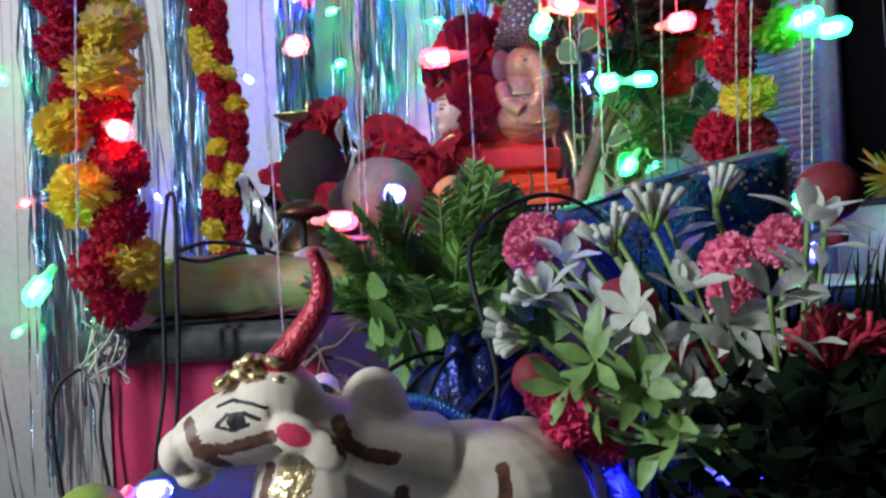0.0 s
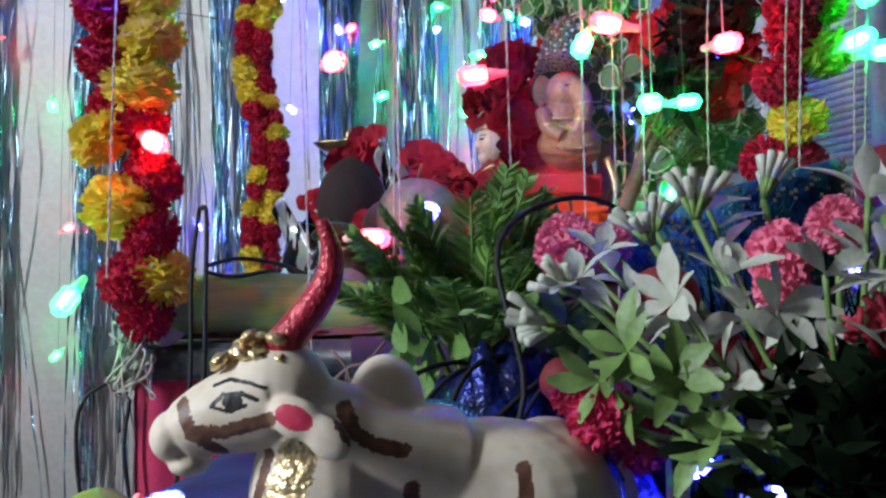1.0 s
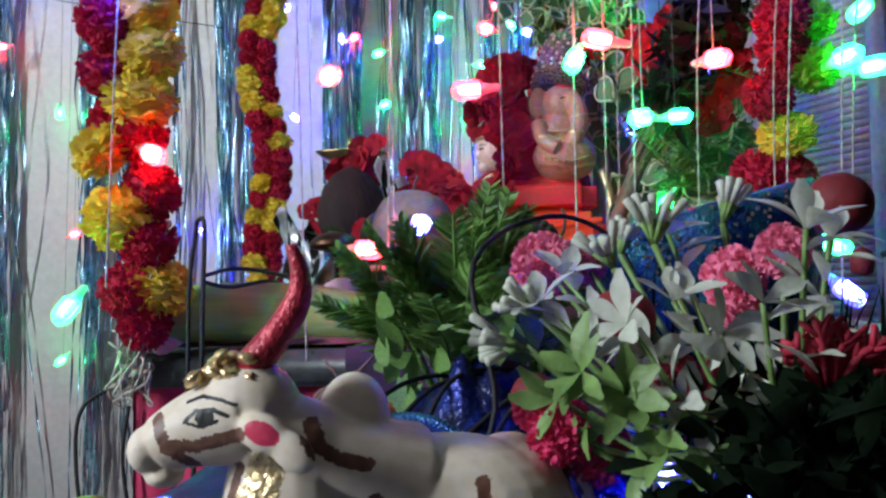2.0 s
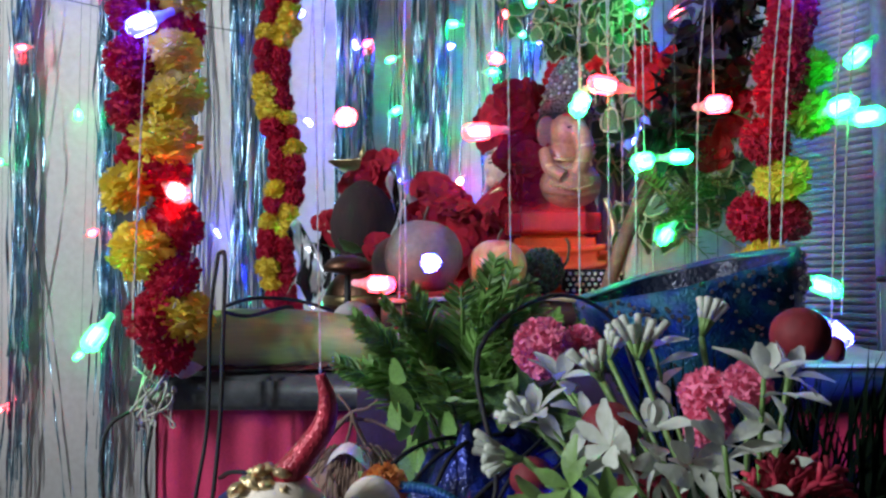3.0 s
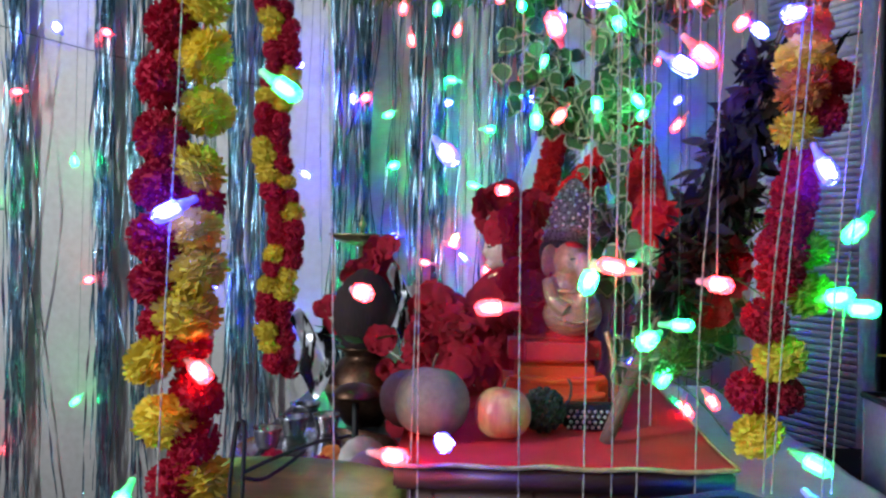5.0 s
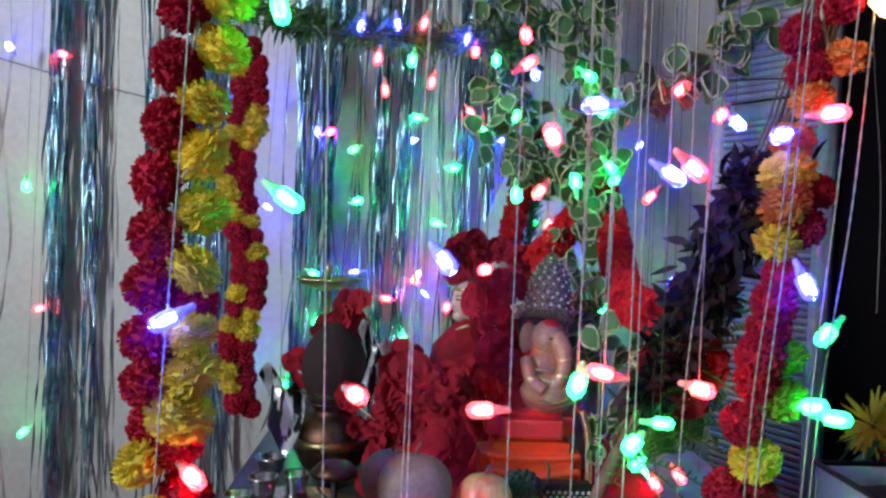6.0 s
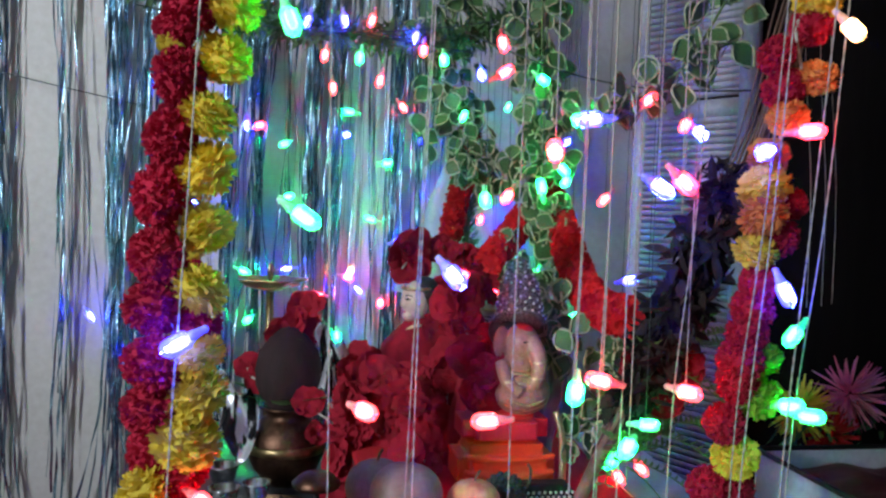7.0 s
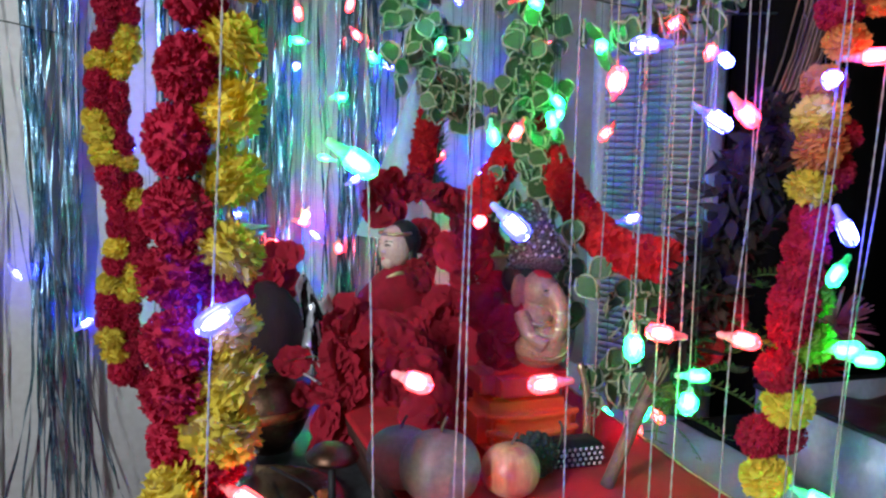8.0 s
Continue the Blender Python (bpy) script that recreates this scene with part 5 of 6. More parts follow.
def vessels():
    random.seed(141)
    k = thing("copper_pot", (-0.193, 1.325, 0.54), "round copper water pot holding a dark coconut and leaves", "pot")
    m = Matrix.Translation((-0.193, 1.325, 0))
    part("belly", Shape().lathe([(0.03, 0.541), (0.034, 0.546), (0.05, 0.566), (0.062, 0.592), (0.06, 0.62), (0.04, 0.644), (0.032, 0.65), (0.034, 0.657), (0.045, 0.664), (0.045, 0.667), (0.032, 0.664), (0.028, 0.652), (0.03, 0.64)], 32, m), "copper", k)
    part("band", Shape().lathe([(0.0612, 0.594), (0.0635, 0.598), (0.0635, 0.606), (0.0612, 0.61)], 32, m), "brass", k)
    s = Shape()
    for i in range(7):
        t = i * 0.9
        s.leaf((-0.193 + 0.02 * math.cos(t), 1.325 + 0.02 * math.sin(t), 0.66), (math.cos(t), math.sin(t), 0.9), (0, 0, 1), 0.085, 0.03, 0.35, 0.2, 5)
    part("leaf_ring", s, "leaf", k, "ring of dark green leaves")
    c = thing("coconut", (-0.193, 1.325, 0.665), "dark husked coconut standing in the copper pot", "coconut")
    part("husk", Shape().lathe([(0.02, 0.655), (0.038, 0.67), (0.052, 0.7), (0.054, 0.725), (0.046, 0.755), (0.03, 0.777), (0.012, 0.79), (0.001, 0.793)], 28, m, 0.03, 3), "coconut", c)
    heap("red velvet flower laid on the coconut", (-0.18, 1.34, 0.79), [(-0.2, 1.33, 0.795), (-0.175, 1.34, 0.805), (-0.155, 1.34, 0.815)], 5, 0.009, 0.03, 142)
    heap("dark red flowers beside the copper pot", (-0.25, 1.3, 0.72), [(-0.255, 1.33, 0.725), (-0.245, 1.32, 0.71), (-0.13, 1.27, 0.655), (-0.12, 1.25, 0.62)], 7, 0.01, 0.024, 143)
    # striped ribbons
    for x0, x1, z in ((-0.31, -0.25, 0.71), (-0.155, -0.11, 0.785)):
        def rib(u, v, x0=x0, x1=x1, z=z):
            return (x0 + (x1 - x0) * u + 0.015 * math.sin(3 * v), 1.3 - 0.02 * u + 0.02 * math.sin(4 * v), z - 0.1 * v + 0.02 * math.sin(6 * u))
        solid("striped_ribbon", Shape().sheet(12, 16, rib, 0.001), "stripe", "shiny black and silver striped ribbon draped by the pot", "ribbon", "striped ribbons")
    # tall lamp
    l = thing("brass_lamp", (-0.227, 1.54, 0.54), "tall dark brass oil lamp with a petal-edged dish", "lamp")
    m = Matrix.Translation((-0.227, 1.54, 0))
    part("base", Shape().lathe([(0.05, 0.541), (0.05, 0.546), (0.036, 0.556), (0.014, 0.572), (0.009, 0.585)], 28, m), "brass", l)
    part("stem", Shape().lathe([(0.008, 0.58), (0.008, 0.64), (0.013, 0.65), (0.008, 0.66), (0.0075, 0.74), (0.013, 0.75), (0.0075, 0.76), (0.007, 0.83)], 16, m), "brass", l)
    part("dish", Shape().lathe([(0.008, 0.826), (0.02, 0.829), (0.045, 0.836), (0.06, 0.847), (0.062, 0.85), (0.058, 0.849), (0.042, 0.84), (0.012, 0.835)], 40, m, 0.1, 5), "brass", l)
    part("finial", Shape().lathe([(0.004, 0.834), (0.005, 0.86), (0.009, 0.866), (0.004, 0.875), (0.0005, 0.885)], 12, m), "brass", l)
    # steel cups and a tray
    t = thing("offering_tray", (-0.24, 1.13, 0.541), "dark round metal tray on the stone slab", "tray")
    m = Matrix.Translation((-0.23, 1.12, 0.0))
    part("plate", Shape().lathe([(0.09, 0.5415), (0.1, 0.5425), (0.112, 0.552), (0.114, 0.553), (0.11, 0.5535), (0.098, 0.546), (0.02, 0.5455)], 36, m), "steel", t)
    for x, y, r in ((-0.28, 1.2, 0.022), (-0.235, 1.22, 0.02), (-0.3, 1.12, 0.02), (-0.29, 1.33, 0.024)):
        u = thing("steel_cup", (x, y, 0.546), "small polished steel cup among the offerings", "cup", "steel cups")
        z = 0.547 if y < 1.3 else 0.541
        part("bowl", Shape().lathe([(r * 0.6, z), (r * 0.75, z + 0.004), (r, z + 0.026), (r * 1.08, z + 0.03), (r * 0.95, z + 0.028), (r * 0.7, z + 0.008)], 22, Matrix.Translation((x, y, 0))), "steel", u)
    # thin dark stand with a brass ball
    p = thing("incense_holder", (-0.158, 0.985, 0.541), "thin dark incense stand with a round brass foot", "incense holder")
    part("foot", Shape().lathe([(0.014, 0.541), (0.016, 0.548), (0.013, 0.562), (0.005, 0.57)], 18, Matrix.Translation((-0.158, 0.985, 0))), "brass", p)
    part("stem", Shape().tube([(-0.158, 0.985, 0.565), (-0.158, 0.985, 0.64)], 0.0042, 8), "black_wire", p)
    part("cap", Shape().lathe([(0.004, 0.64), (0.028, 0.645), (0.03, 0.65), (0.02, 0.66), (0.006, 0.664)], 20, Matrix.Translation((-0.158, 0.985, 0))), "copper", p)
    # loose petals and blossoms on the slab
    small = [("o", -0.19, 1.03), ("o", -0.2, 1.06), ("y", -0.165, 1.05), ("r", -0.245, 0.98), ("r", -0.23, 0.95), ("r", -0.2, 0.99), ("o", -0.15, 1.08), ("r", -0.27, 1.03), ("o", -0.175, 1.0)]
    for c, x, y in small:
        ob = new("loose_flower", random.choice(POM[c]))
        r = rnd(0.012, 0.018)
        ob.matrix_basis = pose(x, y, 0.546 + r * 0.6, rnd(0, 90), rnd(0, 90), rnd(0, 90)) @ Matrix.Diagonal((r, r, r, 1))
        tagged(ob, {"o": "small orange loose flower lying among the offerings", "y": "small yellow loose flower lying among the offerings", "r": "small dark red loose flower lying among the offerings"}[c], "flower", "loose flowers")
    def lil(u, v):
        return (0.145 + 0.055 * u + 0.01 * math.sin(v * 5), 1.13 + 0.012 * math.sin(u * 14), 0.8 - 0.18 * v + 0.01 * math.sin(u * 3))
    solid("lilac_scarf", Shape().sheet(20, 14, lil, 0.002), "lilac", "pleated lilac scarf hanging behind the seated idol", "scarf")


vessels()


# ---- front table: bowl, plants, bouquet ----
def sequin_bowl():
    g = thing("sequin_bowl", (0.145, 0.55, 0.455), "blue sequin-covered bowl with a dark shiny lining", "bowl")
    m = Matrix.Translation((0.145, 0.548, 0.632)) @ pose(0, 0, 0, 3, -14, 0)
    n = 64
    prof = [(0.034, -0.15), (0.044, -0.11), (0.06, -0.06), (0.0715, -0.02), (0.0745, 0.0), (0.072, 0.005), (0.068, 0.002)]
    s = Shape()
    s.lathe(prof, n, m, 0.04, 7, (True, False))
    part("cover", s, "sequin", g, "blue sequin fabric cover")
    part("lining", Shape().lathe([(0.0675, 0.0015), (0.064, -0.012), (0.05, -0.035), (0.02, -0.045), (0.001, -0.046)], n, m, 0.04, 7, (False, True)), "bowl_in", g, "dark shiny lining")
    random.seed(151)
    s = Shape()
    for i in range(900):
        t, z = rnd(0, 6.283), rnd(-0.1, 0.004)
        r = 0.0745 - (0.24 * abs(z) if z < -0.02 else 0.0)
        z = max(z, -0.06)
        s.ball(m @ Vector((r * math.cos(t), r * math.sin(t), z)), (0.0018, 0.0018, 0.0018), 5, 3)
    tagged(part("sequin", s, "steel", g, "tiny silver sequins", True), kind="stuff")

    def mound(u, v):
        x, y = -0.055 + 0.15 * u, 0.37 + 0.17 * v
        h = math.sin(math.pi * u) ** 0.7 * math.sin(math.pi * v) ** 0.7
        return (x, y, 0.458 + h * (0.088 + 0.026 * noise.noise((x * 45, y * 45, 2)) + 0.012 * noise.noise((x * 120, y * 120, 5))))
    b = thing("blue_fabric", (0.0, 0.45, 0.455), "crumpled shiny dark blue fabric heaped on the table", "fabric")
    part("crumpled_sheet", Shape().sheet(50, 50, mound, 0.001), "blue_foil", b)
    pts = smooth_path([(-0.035, 0.405, 0.53), (-0.012, 0.385, 0.533), (0.006, 0.38, 0.525), (0.03, 0.375, 0.51)], 26)
    be = thing("bead_string", (0.0, 0.385, 0.52), "string of teal beads lying on the blue fabric", "beads")
    ball = Shape().ball((0, 0, 0), 0.0029, 8, 6).mesh("bead", "sequin")
    for p in pts:
        piece("bead", ball, be, Matrix.Translation(p))
    o = new("orange_marigold", POM["o"][0])
    o.matrix_basis = pose(-0.036, 0.4, 0.531, 20, 30, 0) @ Matrix.Diagonal((0.0125, 0.0125, 0.0105, 1))
    tagged(o, "small orange marigold resting on the blue fabric", "flower")
    # husked coconut behind the bull
    c = thing("husked_coconut", (-0.078, 0.55, 0.455), "brown fibrous coconut with a scrap of pale paper", "coconut")
    s = Shape().ball((-0.078, 0.55, 0.487), (0.036, 0.034, 0.034), 24, 16)
    for k in range(160):
        t, z = rnd(0, 6.28), rnd(-0.3, 0.95)
        q = Vector((math.sqrt(1 - z * z) * math.cos(t), math.sqrt(1 - z * z) * math.sin(t), z))
        a = Vector((-0.078, 0.55, 0.487)) + q * 0.035
        s.tube([a, a + Vector((-q.x * q.z, -q.y * q.z, 1 - z * z)) * 0.012 + q * 0.001, a + Vector((-q.x * q.z, -q.y * q.z, 1 - z * z)) * 0.02], 0.0007, 4)
    part("husk", s, "stalk", c)
    part("paper_scrap", Shape().sheet(8, 6, lambda u, v: (-0.09 + 0.03 * u, 0.522 + 0.015 * v, 0.515 + 0.008 * math.sin(4 * u) + 0.004 * v)), "shell", c, "scrap of pale paper")
    li = thing("lime", (-0.182, 0.43, 0.455), "small yellow-green lime on the table's corner", "fruit")
    part("flesh", Shape().ball((-0.182, 0.43, 0.4735), (0.019, 0.019, 0.018), 20, 14), "lime", li)


sequin_bowl()


def fern_plant():
    random.seed(161)
    g = thing("fern_plant", (0.0, 0.5, 0.455), "artificial green fern and leaf plant on the front table", "plant")
    part("pot", Shape().lathe([(0.02, 0.456), (0.026, 0.458), (0.03, 0.5), (0.032, 0.502), (0.027, 0.5), (0.015, 0.495)], 18, Matrix.Translation((0.0, 0.5, 0))), "black_wire", g, "small black pot")
    tips = [(-0.062, 0.47, 0.612), (-0.045, 0.46, 0.622), (-0.03, 0.478, 0.628), (-0.055, 0.5, 0.6), (-0.075, 0.48, 0.585), (0.0, 0.47, 0.63), (0.012, 0.46, 0.622), (0.03, 0.475, 0.64), (0.02, 0.49, 0.646), (0.04, 0.48, 0.632), (0.055, 0.47, 0.612), (0.07, 0.48, 0.606), (0.03, 0.44, 0.6), (-0.01, 0.43, 0.585), (0.05, 0.44, 0.59)]
    for tip in tips + [(q[0] + rnd(-0.016, 0.016), q[1] + rnd(-0.012, 0.02), q[2] - rnd(0.0, 0.025)) for q in tips]:
        tip = Vector(tip)
        root = Vector((0.0, 0.5, 0.5))
        mid = root.lerp(tip, 0.55) + Vector((0, 0, 0.018))
        pts = smooth_path([root, mid, tip], 44)
        s = Shape().tube(pts, 0.0009, 5)
        for i in range(16, 45):
            d = unit(pts[min(i + 1, 44)] - pts[i - 1])
            a = d.cross(Vector((0, -0.5, 1))).normalized()
            k = (1 - ((i - 16) / 29) ** 2) * 0.7 + 0.35
            for sd in (-1, 1):
                s.leaf(pts[i], a * sd + d * 0.75 + Vector((0, 0, 0.15)), spread_dir() + Vector((0, -0.5, 1)), 0.022 * k * rnd(0.8, 1.15), 0.0032, rnd(0.0, 0.3), 0.15, 3)
        part("frond", s, "fern", g)
    leaf = []
    for sd in (1, 2, 3):
        leaf.append(Shape().leaf((0, 0, 0), (0, 0, 1), (0, -1, 0), 1, 0.42, rnd(0.1, 0.4), 0.2, 6).mesh("broad_leaf", "fern"))
    for k in range(46):
        p = Vector((rnd(-0.05, 0.05), rnd(0.44, 0.5), rnd(0.49, 0.585)))
        r = rnd(0.022, 0.036)
        piece("broad_leaf", random.choice(leaf), g, Matrix.Translation(p) @ pose(0, 0, 0, rnd(-50, 50), rnd(-80, 80), rnd(-50, 50)) @ Matrix.Diagonal((r, r, r, 1)))
    for e in ((-0.03, 0.47, 0.6), (0.03, 0.47, 0.62)):
        part("stem", Shape().tube([(0.0, 0.5, 0.49), (e[0] * 0.4, 0.48, 0.56), e], 0.0015, 5), "pale_green", g)


fern_plant()


def bouquet():
    random.seed(171)
    root = Vector((0.104, 0.27, 0.53))
    g = thing("artificial_bouquet", (0.11, 0.275, 0.455), "artificial bouquet of white sprays, pink carnations and red berries", "flowers")
    part("pot", Shape().lathe([(0.028, 0.455), (0.034, 0.458), (0.042, 0.5), (0.044, 0.504), (0.038, 0.502), (0.03, 0.49)], 24, Matrix.Translation((0.115, 0.285, 0))), "black_wire", g, "dark round pot")
    # foliage round the pot, its shade put into the near-black leaf colour
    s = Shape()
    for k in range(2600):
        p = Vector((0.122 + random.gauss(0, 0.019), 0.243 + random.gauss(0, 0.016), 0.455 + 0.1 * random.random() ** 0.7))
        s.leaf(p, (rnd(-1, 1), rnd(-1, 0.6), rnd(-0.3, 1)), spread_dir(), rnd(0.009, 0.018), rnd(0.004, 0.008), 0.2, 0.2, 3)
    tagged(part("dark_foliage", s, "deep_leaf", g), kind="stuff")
    # white finger-like sprays on green stems
    sprays = [((0.03, 0.285, 0.569), (-1, -0.2, 0.15), 0.019), ((0.036, 0.3, 0.578), (-0.8, -0.1, 0.6), 0.016), ((0.062, 0.31, 0.594), (-0.5, -0.1, 1), 0.017), ((0.076, 0.31, 0.602), (0.0, -0.1, 1), 0.018), ((0.068, 0.335, 0.6), (0.3, 0, 1), 0.016), ((0.105, 0.33, 0.61), (0.3, 0, 1), 0.017)]
    for c, d, reach in sprays:
        c, d = Vector(c), unit(d)
        s = Shape().tube(smooth_path([root + Vector((-0.01, 0, 0.02)), root.lerp(c, 0.6) + Vector((0, 0, -0.006)), c], 12), 0.0013, 6)
        a, b = across(d)
        for k in range(8):
            t = k * 2.4 + rnd(-0.2, 0.2)
            o = a * math.cos(t) + b * math.sin(t) * 0.7
            e = c + (d + o * rnd(0.35, 0.85)).normalized() * reach * rnd(0.75, 1.1)
            s.mi = 0
            s.tube([c, c.lerp(e, 0.45) + d * 0.001], [0.0009, 0.0011], 6)
            s.mi = 1
            s.tube([c.lerp(e, 0.42) + d * 0.001, c.lerp(e, 0.7) + d * 0.0008, e, e + (e - c) * 0.03], [0.001, 0.0014, 0.0017, 0.0006], 7)
        part("spray", s, ["pale_green", "white_petal"], g, "white-tipped pale green spray")
    # stems that end in whorls of broad blunt leaves, white or pale green
    whorls = [((0.036, 0.3, 0.583), (-0.4, -0.5, 1), 5, 0), ((0.046, 0.33, 0.592), (0.1, -0.4, 1), 5, 0), ((0.06, 0.272, 0.576), (-0.7, -0.5, 0.6), 5, 0), ((0.072, 0.262, 0.583), (0.1, -0.6, 1), 5, 0), ((0.085, 0.26, 0.573), (0.3, -0.7, 0.5), 5, 0),
              ((0.092, 0.245, 0.582), (0.4, -0.6, 0.7), 4, 0), ((0.106, 0.25, 0.602), (0.2, -0.3, 1), 5, 0), ((0.12, 0.27, 0.6), (0.4, -0.4, 1), 5, 0), ((0.046, 0.272, 0.562), (-0.4, -0.7, 0.4), 5, 1), ((0.058, 0.268, 0.556), (0.0, -0.9, 0.2), 5, 1), ((0.04, 0.29, 0.552), (-0.7, -0.6, -0.2), 4, 1),
              ((0.083, 0.32, 0.606), (0.1, -0.3, 1), 4, 0), ((0.068, 0.285, 0.566), (-0.1, -0.8, 0.5), 4, 0)]
    for c, d, n, green in whorls:
        c, d = Vector(c), unit(d)
        path = smooth_path([root + Vector((0.004, -0.01, 0.018)), root.lerp(c, 0.5) + Vector((0, -0.004, -0.006)), c], 14)
        s = Shape().tube(path, 0.0009, 6)
        a, e = across(d)
        s.mi = 2 if green else 1
        for k in range(n + 7):
            q = path[14] if k < n else path[7 + (k - n)]
            t = 2 * math.pi * k / n + rnd(-0.35, 0.35)
            o = a * math.cos(t) + e * math.sin(t)
            s.leaf(q, o * rnd(0.6, 1.0) + d * rnd(0.5, 1.0), d + spread_dir() * 0.3, rnd(0.012, 0.018), rnd(0.0052, 0.0078), rnd(0.0, 0.5), 0.3, 8, 0.3, 1.5)
        part("leafy_stem", s, ["pale_green", "white_petal", "pale_green"], g, "stem of pale green leaves" if green else "stem of whitened leaves")
    hot = pom_mesh("carnation_bloom", "hot_pink", 260, 0.13, 173)
    pink = pom_mesh("carnation_head", "pink_petal", 260, 0.15, 172)
    for x, y, z, r in ((0.044, 0.411, 0.599, 0.0155), (0.064, 0.42, 0.6, 0.0105), (0.1, 0.3, 0.59, 0.0105), (0.099, 0.297, 0.579, 0.009), (0.108, 0.275, 0.597, 0.0085), (0.041, 0.295, 0.541, 0.0115), (0.053, 0.305, 0.533, 0.012), (0.033, 0.3, 0.547, 0.0075)):
        piece("carnation", hot if z < 0.55 else pink, g, pose(x, y, z, rnd(0, 360), rnd(0, 360), 0) @ Matrix.Diagonal((r, r, r, 1)), "pink fabric carnation")
        part("carnation_stem", Shape().tube(smooth_path([root + Vector((0, 0, 0.01)), root.lerp(Vector((x, y, z)), 0.6) - Vector((0, 0, 0.006)), (x, y, z)], 10), 0.0011, 5), "pale_green", g)
    for x, y, z, r in ((0.063, 0.3, 0.577, 0.011), (0.133, 0.295, 0.613, 0.0108), (0.078, 0.31, 0.554, 0.011), (0.036, 0.36, 0.545, 0.01)):
        part("berry", Shape().ball((x, y, z), (r, r, r * 0.95), 20, 14, None, 0.05), "berry", g, "dull dark red berry")
        part("berry_stem", Shape().tube([(x, y, z), root.lerp(Vector((x, y, z)), 0.5), root], 0.001, 5), "pale_green", g)
    # red coral-like sprigs, flat and forked
    for c in ((0.112, 0.255, 0.563), (0.125, 0.275, 0.561), (0.082, 0.28, 0.552)):
        s = Shape()
        c = Vector(c)
        for k in range(9):
            t = radians(-65 + 130 * k / 8 + rnd(-6, 6))
            d = unit((math.sin(t), rnd(-0.35, 0.1), math.cos(t)))
            e = c - Vector((0, 0, 0.008)) + d * rnd(0.018, 0.024)
            s.tube([c - Vector((0, 0, 0.01)), c.lerp(e, 0.5), e], [0.0012, 0.0015, 0.0009], 6)
            for f in (0.45, 0.7):
                b = c.lerp(e, f)
                for sd in (-1, 1):
                    s.tube([b, b + (d + Vector((math.cos(t), 0, -math.sin(t))) * sd * 0.9) * 0.0048], [0.0013, 0.0008], 6)
        part("coral_sprig", s, "coral", g, "red coral-like plastic sprig")
    # grass blades behind, in the same shade-darkened leaf colour
    w = thing("grass_tuft", (0.22, 0.42, 0.455), "tuft of dark green plastic grass with small red buds", "plant")
    s = Shape()
    for k in range(190):
        b = Vector((0.165 + random.gauss(0, 0.034), 0.43 + random.gauss(0, 0.012), 0.457))
        e = b + Vector((random.gauss(0, 0.03), random.gauss(-0.005, 0.018), rnd(0.08, 0.15)))
        pts = smooth_path([b, b.lerp(e, 0.5) + Vector((0, 0, 0.02)), e], 6)
        a = across(e - b)[0]
        vs = []
        for i, p in enumerate(pts):
            q = a * 0.0022 * (1 - (i / 6) ** 2)
            vs += [p - q, p + q]
        s.add(vs, [(2 * i, 2 * i + 1, 2 * i + 3, 2 * i + 2) for i in range(6)])
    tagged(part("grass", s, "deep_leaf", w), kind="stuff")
    for x, z in ((0.19, 0.598), (0.23, 0.607), (0.245, 0.59)):
        part("bud", Shape().ball((x, 0.415, z), (0.0055, 0.0055, 0.0065), 12, 8, None, 0.3), "berry", w)


bouquet()


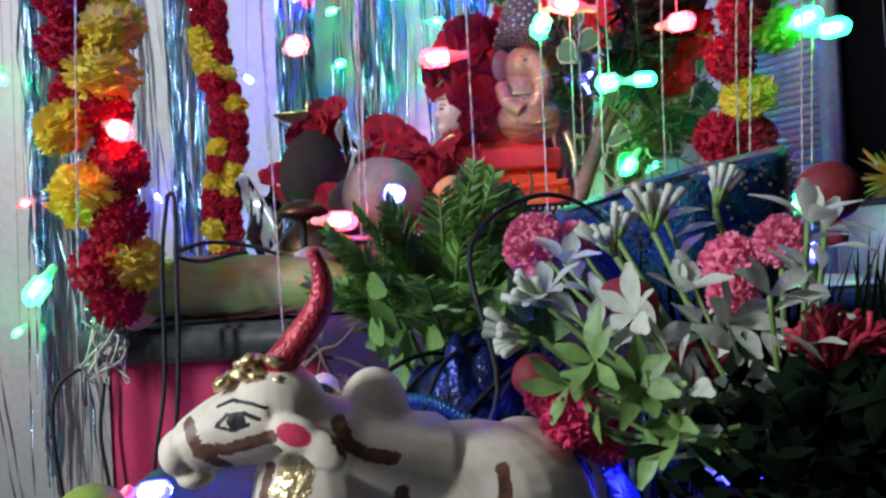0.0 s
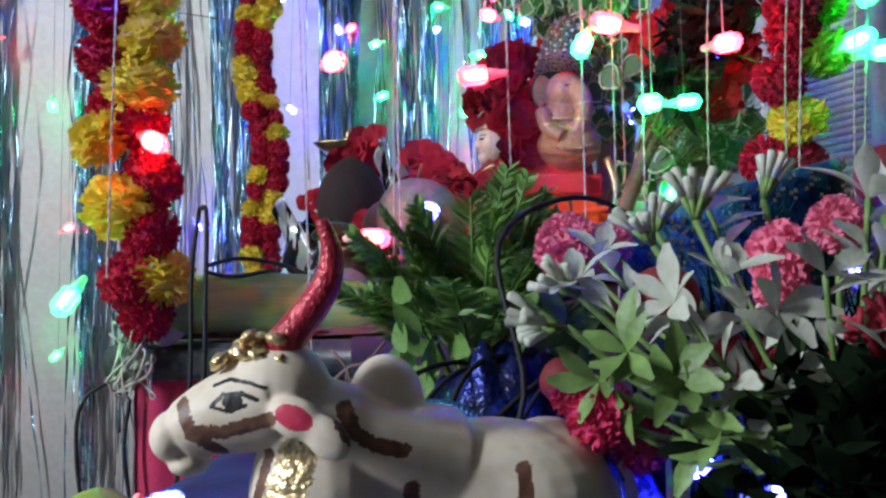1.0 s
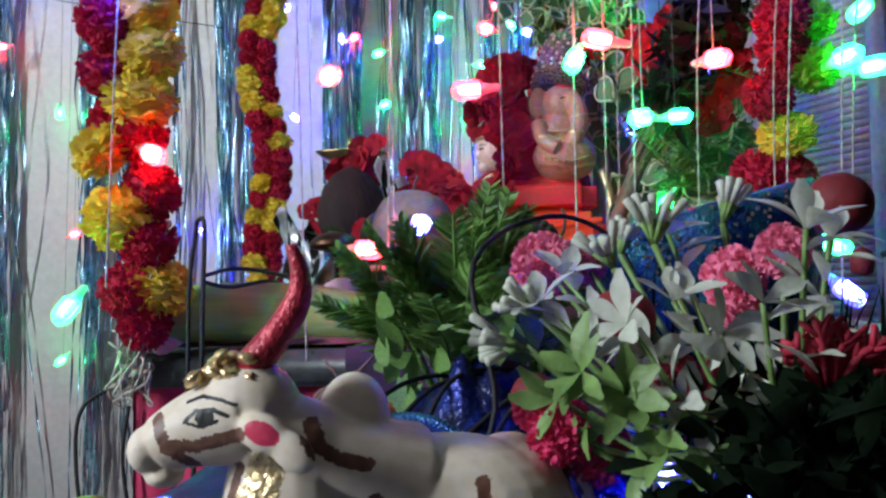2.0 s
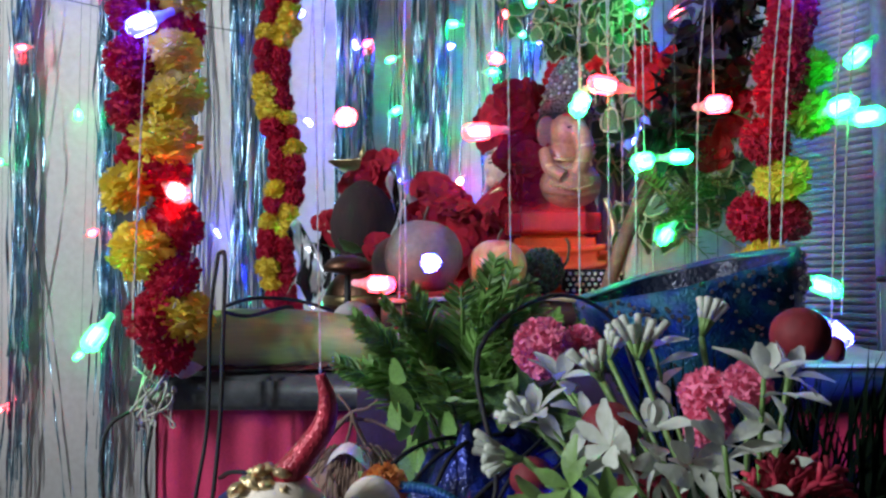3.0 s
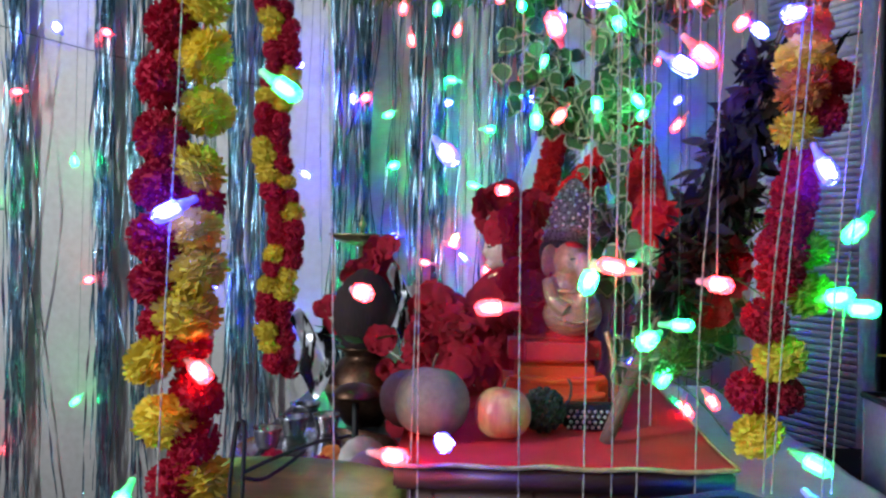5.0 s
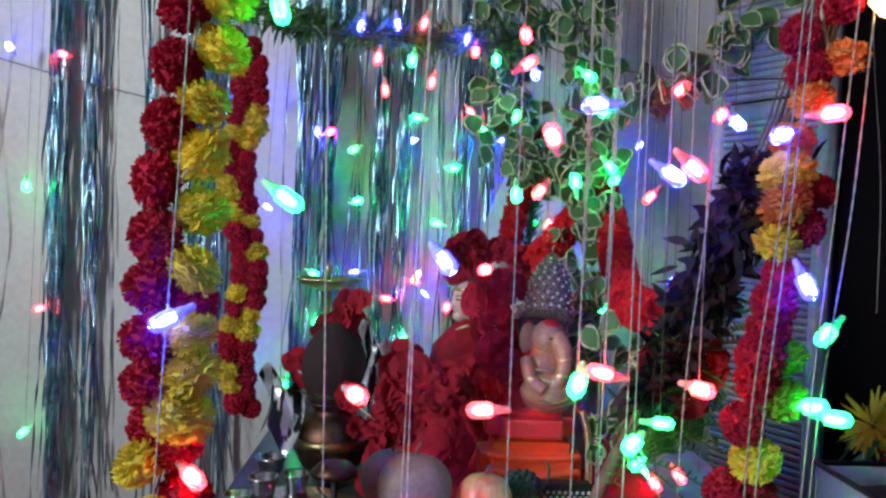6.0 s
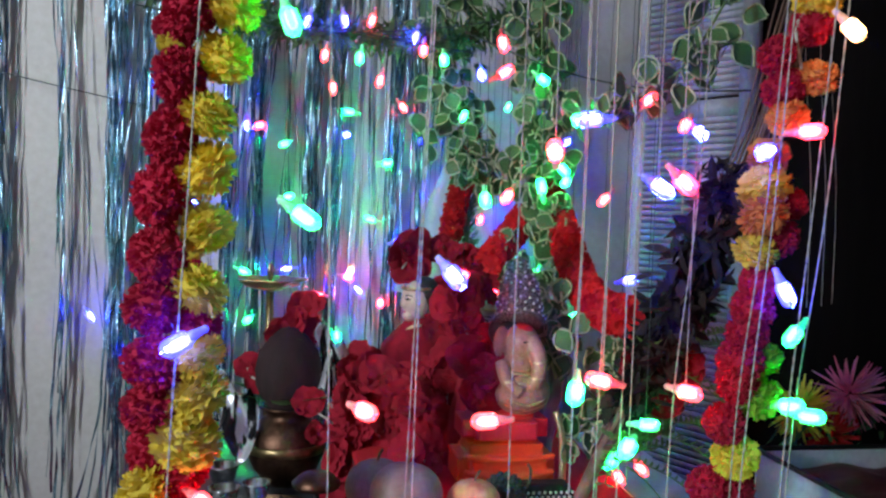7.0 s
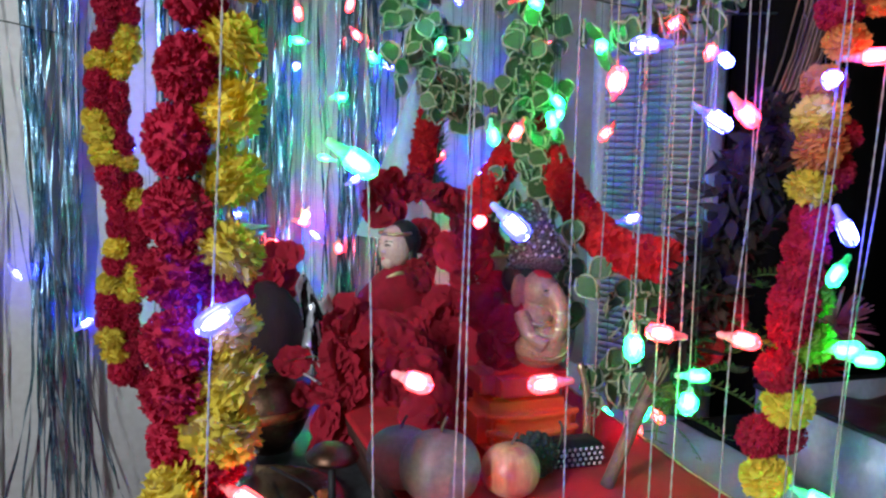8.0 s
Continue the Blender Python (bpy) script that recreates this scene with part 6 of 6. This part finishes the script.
# ---- cables, twigs and the far side ----
def cables():
    random.seed(181)
    runs = [[(-0.243, 0.768, 0.66), (-0.25, 0.766, 0.6), (-0.252, 0.764, 0.5), (-0.262, 0.76, 0.43), (-0.29, 0.78, 0.3)], [(-0.243, 0.768, 0.66), (-0.236, 0.766, 0.655), (-0.238, 0.766, 0.58), (-0.24, 0.764, 0.5), (-0.25, 0.76, 0.4), (-0.28, 0.78, 0.28)],
            [(-0.238, 0.77, 0.61), (-0.215, 0.8, 0.617), (-0.19, 0.9, 0.61), (-0.17, 1.05, 0.585), (-0.2, 1.2, 0.56)], [(-0.24, 0.77, 0.605), (-0.22, 0.79, 0.6), (-0.2, 0.88, 0.605), (-0.24, 1.0, 0.57)],
            [(-0.335, 0.8, 0.51), (-0.36, 0.79, 0.49), (-0.365, 0.79, 0.44), (-0.355, 0.79, 0.36), (-0.34, 0.8, 0.2)], [(-0.325, 0.812, 0.49), (-0.33, 0.81, 0.44), (-0.322, 0.81, 0.36), (-0.325, 0.81, 0.2)],
            [(-0.24, 0.765, 0.45), (-0.2, 0.7, 0.47), (-0.1, 0.62, 0.475), (0.0, 0.56, 0.5)], [(0.0, 0.37, 0.5), (0.02, 0.36, 0.54), (0.012, 0.38, 0.6), (0.05, 0.44, 0.625), (0.085, 0.46, 0.612), (0.1, 0.45, 0.57)]]
    for k in range(7):
        x = -0.04 + 0.016 * k
        runs.append([(x - 0.03, 0.364, 0.47), (x - 0.01, 0.39, 0.512 + rnd(0, 0.008)), (x + rnd(0.01, 0.03), 0.425, 0.54 + rnd(0, 0.008)), (x + rnd(0.03, 0.06), 0.47, 0.54), (x + rnd(0.03, 0.07), 0.52, 0.49)])
    for r in runs:
        solid("black_cable", Shape().tube(smooth_path(r, 30), 0.0021 if r[0][1] > 0.5 else 0.0013, 6), "black_wire", "thin black electric cable hanging loose", "cable", "black cables")
    k = thing("thread_knot", (-0.31, 0.79, 0.5), "tangled knot of pale thread at the garland's end", "thread")
    for i in range(14):
        c = Vector((-0.312, 0.785, 0.535))
        part("strand", Shape().tube(smooth_path([c + Vector((rnd(-0.02, 0.02), rnd(-0.012, 0.012), rnd(-0.045, 0.03))) for _ in range(4)], 14), rnd(0.0008, 0.0016), 5), "thread", k)
    part("cord_end", Shape().tube(smooth_path([(-0.31, 0.775, 0.54), (-0.296, 0.765, 0.58), (-0.275, 0.76, 0.63), (-0.265, 0.76, 0.66)], 14), 0.0013, 5), "thread", k)
    for r in ([(-0.12, 0.68, 0.505), (-0.1, 0.675, 0.525), (-0.085, 0.67, 0.53), (-0.07, 0.672, 0.545)], [(-0.13, 0.69, 0.49), (-0.115, 0.68, 0.515), (-0.085, 0.68, 0.518), (-0.05, 0.68, 0.505), (-0.03, 0.69, 0.535)], [(-0.115, 0.68, 0.455), (-0.108, 0.68, 0.49), (-0.1, 0.675, 0.522), (-0.112, 0.676, 0.54)], [(-0.1, 0.675, 0.525), (-0.095, 0.674, 0.512), (-0.075, 0.68, 0.47), (-0.07, 0.68, 0.456)]):
        solid("dry_twig", Shape().tube(smooth_path(r, 16), [0.0022 - 0.00008 * i for i in range(17)], 6), "stalk", "thin crooked dry twig", "twig", "dry twigs")


cables()


def small_cloths():
    def drape(u, v):
        x = -0.115 + 0.33 * u
        return (x, 0.7945 - 0.006 * v + 0.004 * math.sin(x * 70) * v, 0.544 - 0.085 * v) if v > 0.05 else (x, 0.801, 0.5435)
    # near-black sheet added for the dark stretch below the slab
    solid("purple_cloth", Shape().sheet(40, 10, drape), "purple_cloth", "near-black purple sheet over the slab's edge", "cloth")
    random.seed(185)
    solid("paper_scrap", Shape().leaf((-0.3, 0.808, 0.543), (1, -0.1, 0.25), (0, -1, 0.6), 0.03, 0.02, 0.1, 0.2, 4), "shell", "small torn scrap of white paper", "paper")


small_cloths()


def far_side():
    random.seed(191)
    t = thing("side_table", (0.85, 1.1, 0), "dark side table in shade beside the altar", "table")
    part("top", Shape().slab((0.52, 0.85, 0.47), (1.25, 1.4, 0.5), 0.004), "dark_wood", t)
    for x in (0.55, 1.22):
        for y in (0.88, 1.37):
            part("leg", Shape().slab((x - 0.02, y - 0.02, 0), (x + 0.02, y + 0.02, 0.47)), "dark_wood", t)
    b = thing("storage_box", (0.72, 1.02, 0.5), "cloudy white plastic storage box with a black rim", "box")
    lo, hi = (0.53, 0.9), (0.92, 1.16)
    for a, c in (((lo[0], lo[1]), (hi[0], lo[1] + 0.004)), ((lo[0], hi[1] - 0.004), (hi[0], hi[1])), ((lo[0], lo[1] + 0.004), (lo[0] + 0.004, hi[1] - 0.004)), ((hi[0] - 0.004, lo[1] + 0.004), (hi[0], hi[1] - 0.004))):
        part("side", Shape().slab((a[0], a[1], 0.501), (c[0], c[1], 0.628), 0.001), "plastic", b)
    part("bottom", Shape().slab((lo[0] + 0.005, lo[1] + 0.005, 0.501), (hi[0] - 0.005, hi[1] - 0.005, 0.506), 0.001), "plastic", b)
    rim = [(lo[0], lo[1], 0.631), (hi[0], lo[1], 0.631), (hi[0], hi[1], 0.631), (lo[0], hi[1], 0.631), (lo[0], lo[1], 0.631)]
    part("rim", Shape().tube(rim, 0.0045, 8), "black_wire", b, "black rim")
    f = thing("folded_cloth", (0.72, 1.03, 0.507), "brown folded cloth inside the plastic box", "cloth")
    part("cloth", Shape().sheet(20, 16, lambda u, v: (0.55 + 0.34 * u, 0.92 + 0.21 * v, 0.61 + 0.012 * noise.noise((u * 5, v * 5, 1))), 0.1), "plank", f)
    v = thing("chrysanthemum_vase", (0.745, 1.27, 0.5), "vase of pink and yellow chrysanthemums in shade", "flowers")
    part("vase", Shape().lathe([(0.03, 0.501), (0.035, 0.51), (0.045, 0.55), (0.03, 0.59), (0.034, 0.6), (0.028, 0.598)], 22, Matrix.Translation((0.745, 1.27, 0))), "blue_cloth", v)
    for x, y, z, r, mat in ((0.755, 1.255, 0.695, 0.066, "pink_petal"), (0.66, 1.25, 0.67, 0.055, "yellow_pom"), (0.71, 1.24, 0.63, 0.05, "boa")):
        s = Shape()
        c = Vector((x, y, z))
        for i in range(120):
            d = unit(Vector((rnd(-1, 1), rnd(-1.2, 0.3), rnd(-1, 1))))
            s.leaf(c + d * 0.008, d, spread_dir(), r * rnd(0.75, 1.0), 0.007, rnd(-0.2, 0.1), 0.4, 4, 0.3)
        part("chrysanthemum", s, mat, v)
        part("flower_stem", Shape().tube(smooth_path([(0.745, 1.27, 0.58), (x, y + 0.01, z - 0.06), (x, y, z)], 10), 0.002, 6), "leaf", v)
    s = Shape()
    for k in range(70):
        p = Vector((0.72 + random.gauss(0, 0.05), 1.26 + random.gauss(0, 0.03), rnd(0.56, 0.65)))
        s.leaf(p, spread_dir(), spread_dir(), rnd(0.03, 0.05), 0.014, 0.2, 0.2, 4)
    part("foliage", s, "leaf", v)
    # foil threads hanging in the dark
    for x, y in ((0.62, 1.2), (0.66, 1.22), (0.7, 1.25)):
        hanging_thread([(x - 0.03, y, 2.75), (x - 0.03, y, 1.7), (x - 0.02, y, 1.3), (x + 0.005, y, 1.05), (x + 0.01, y, 0.85)], 0.0005)


far_side()
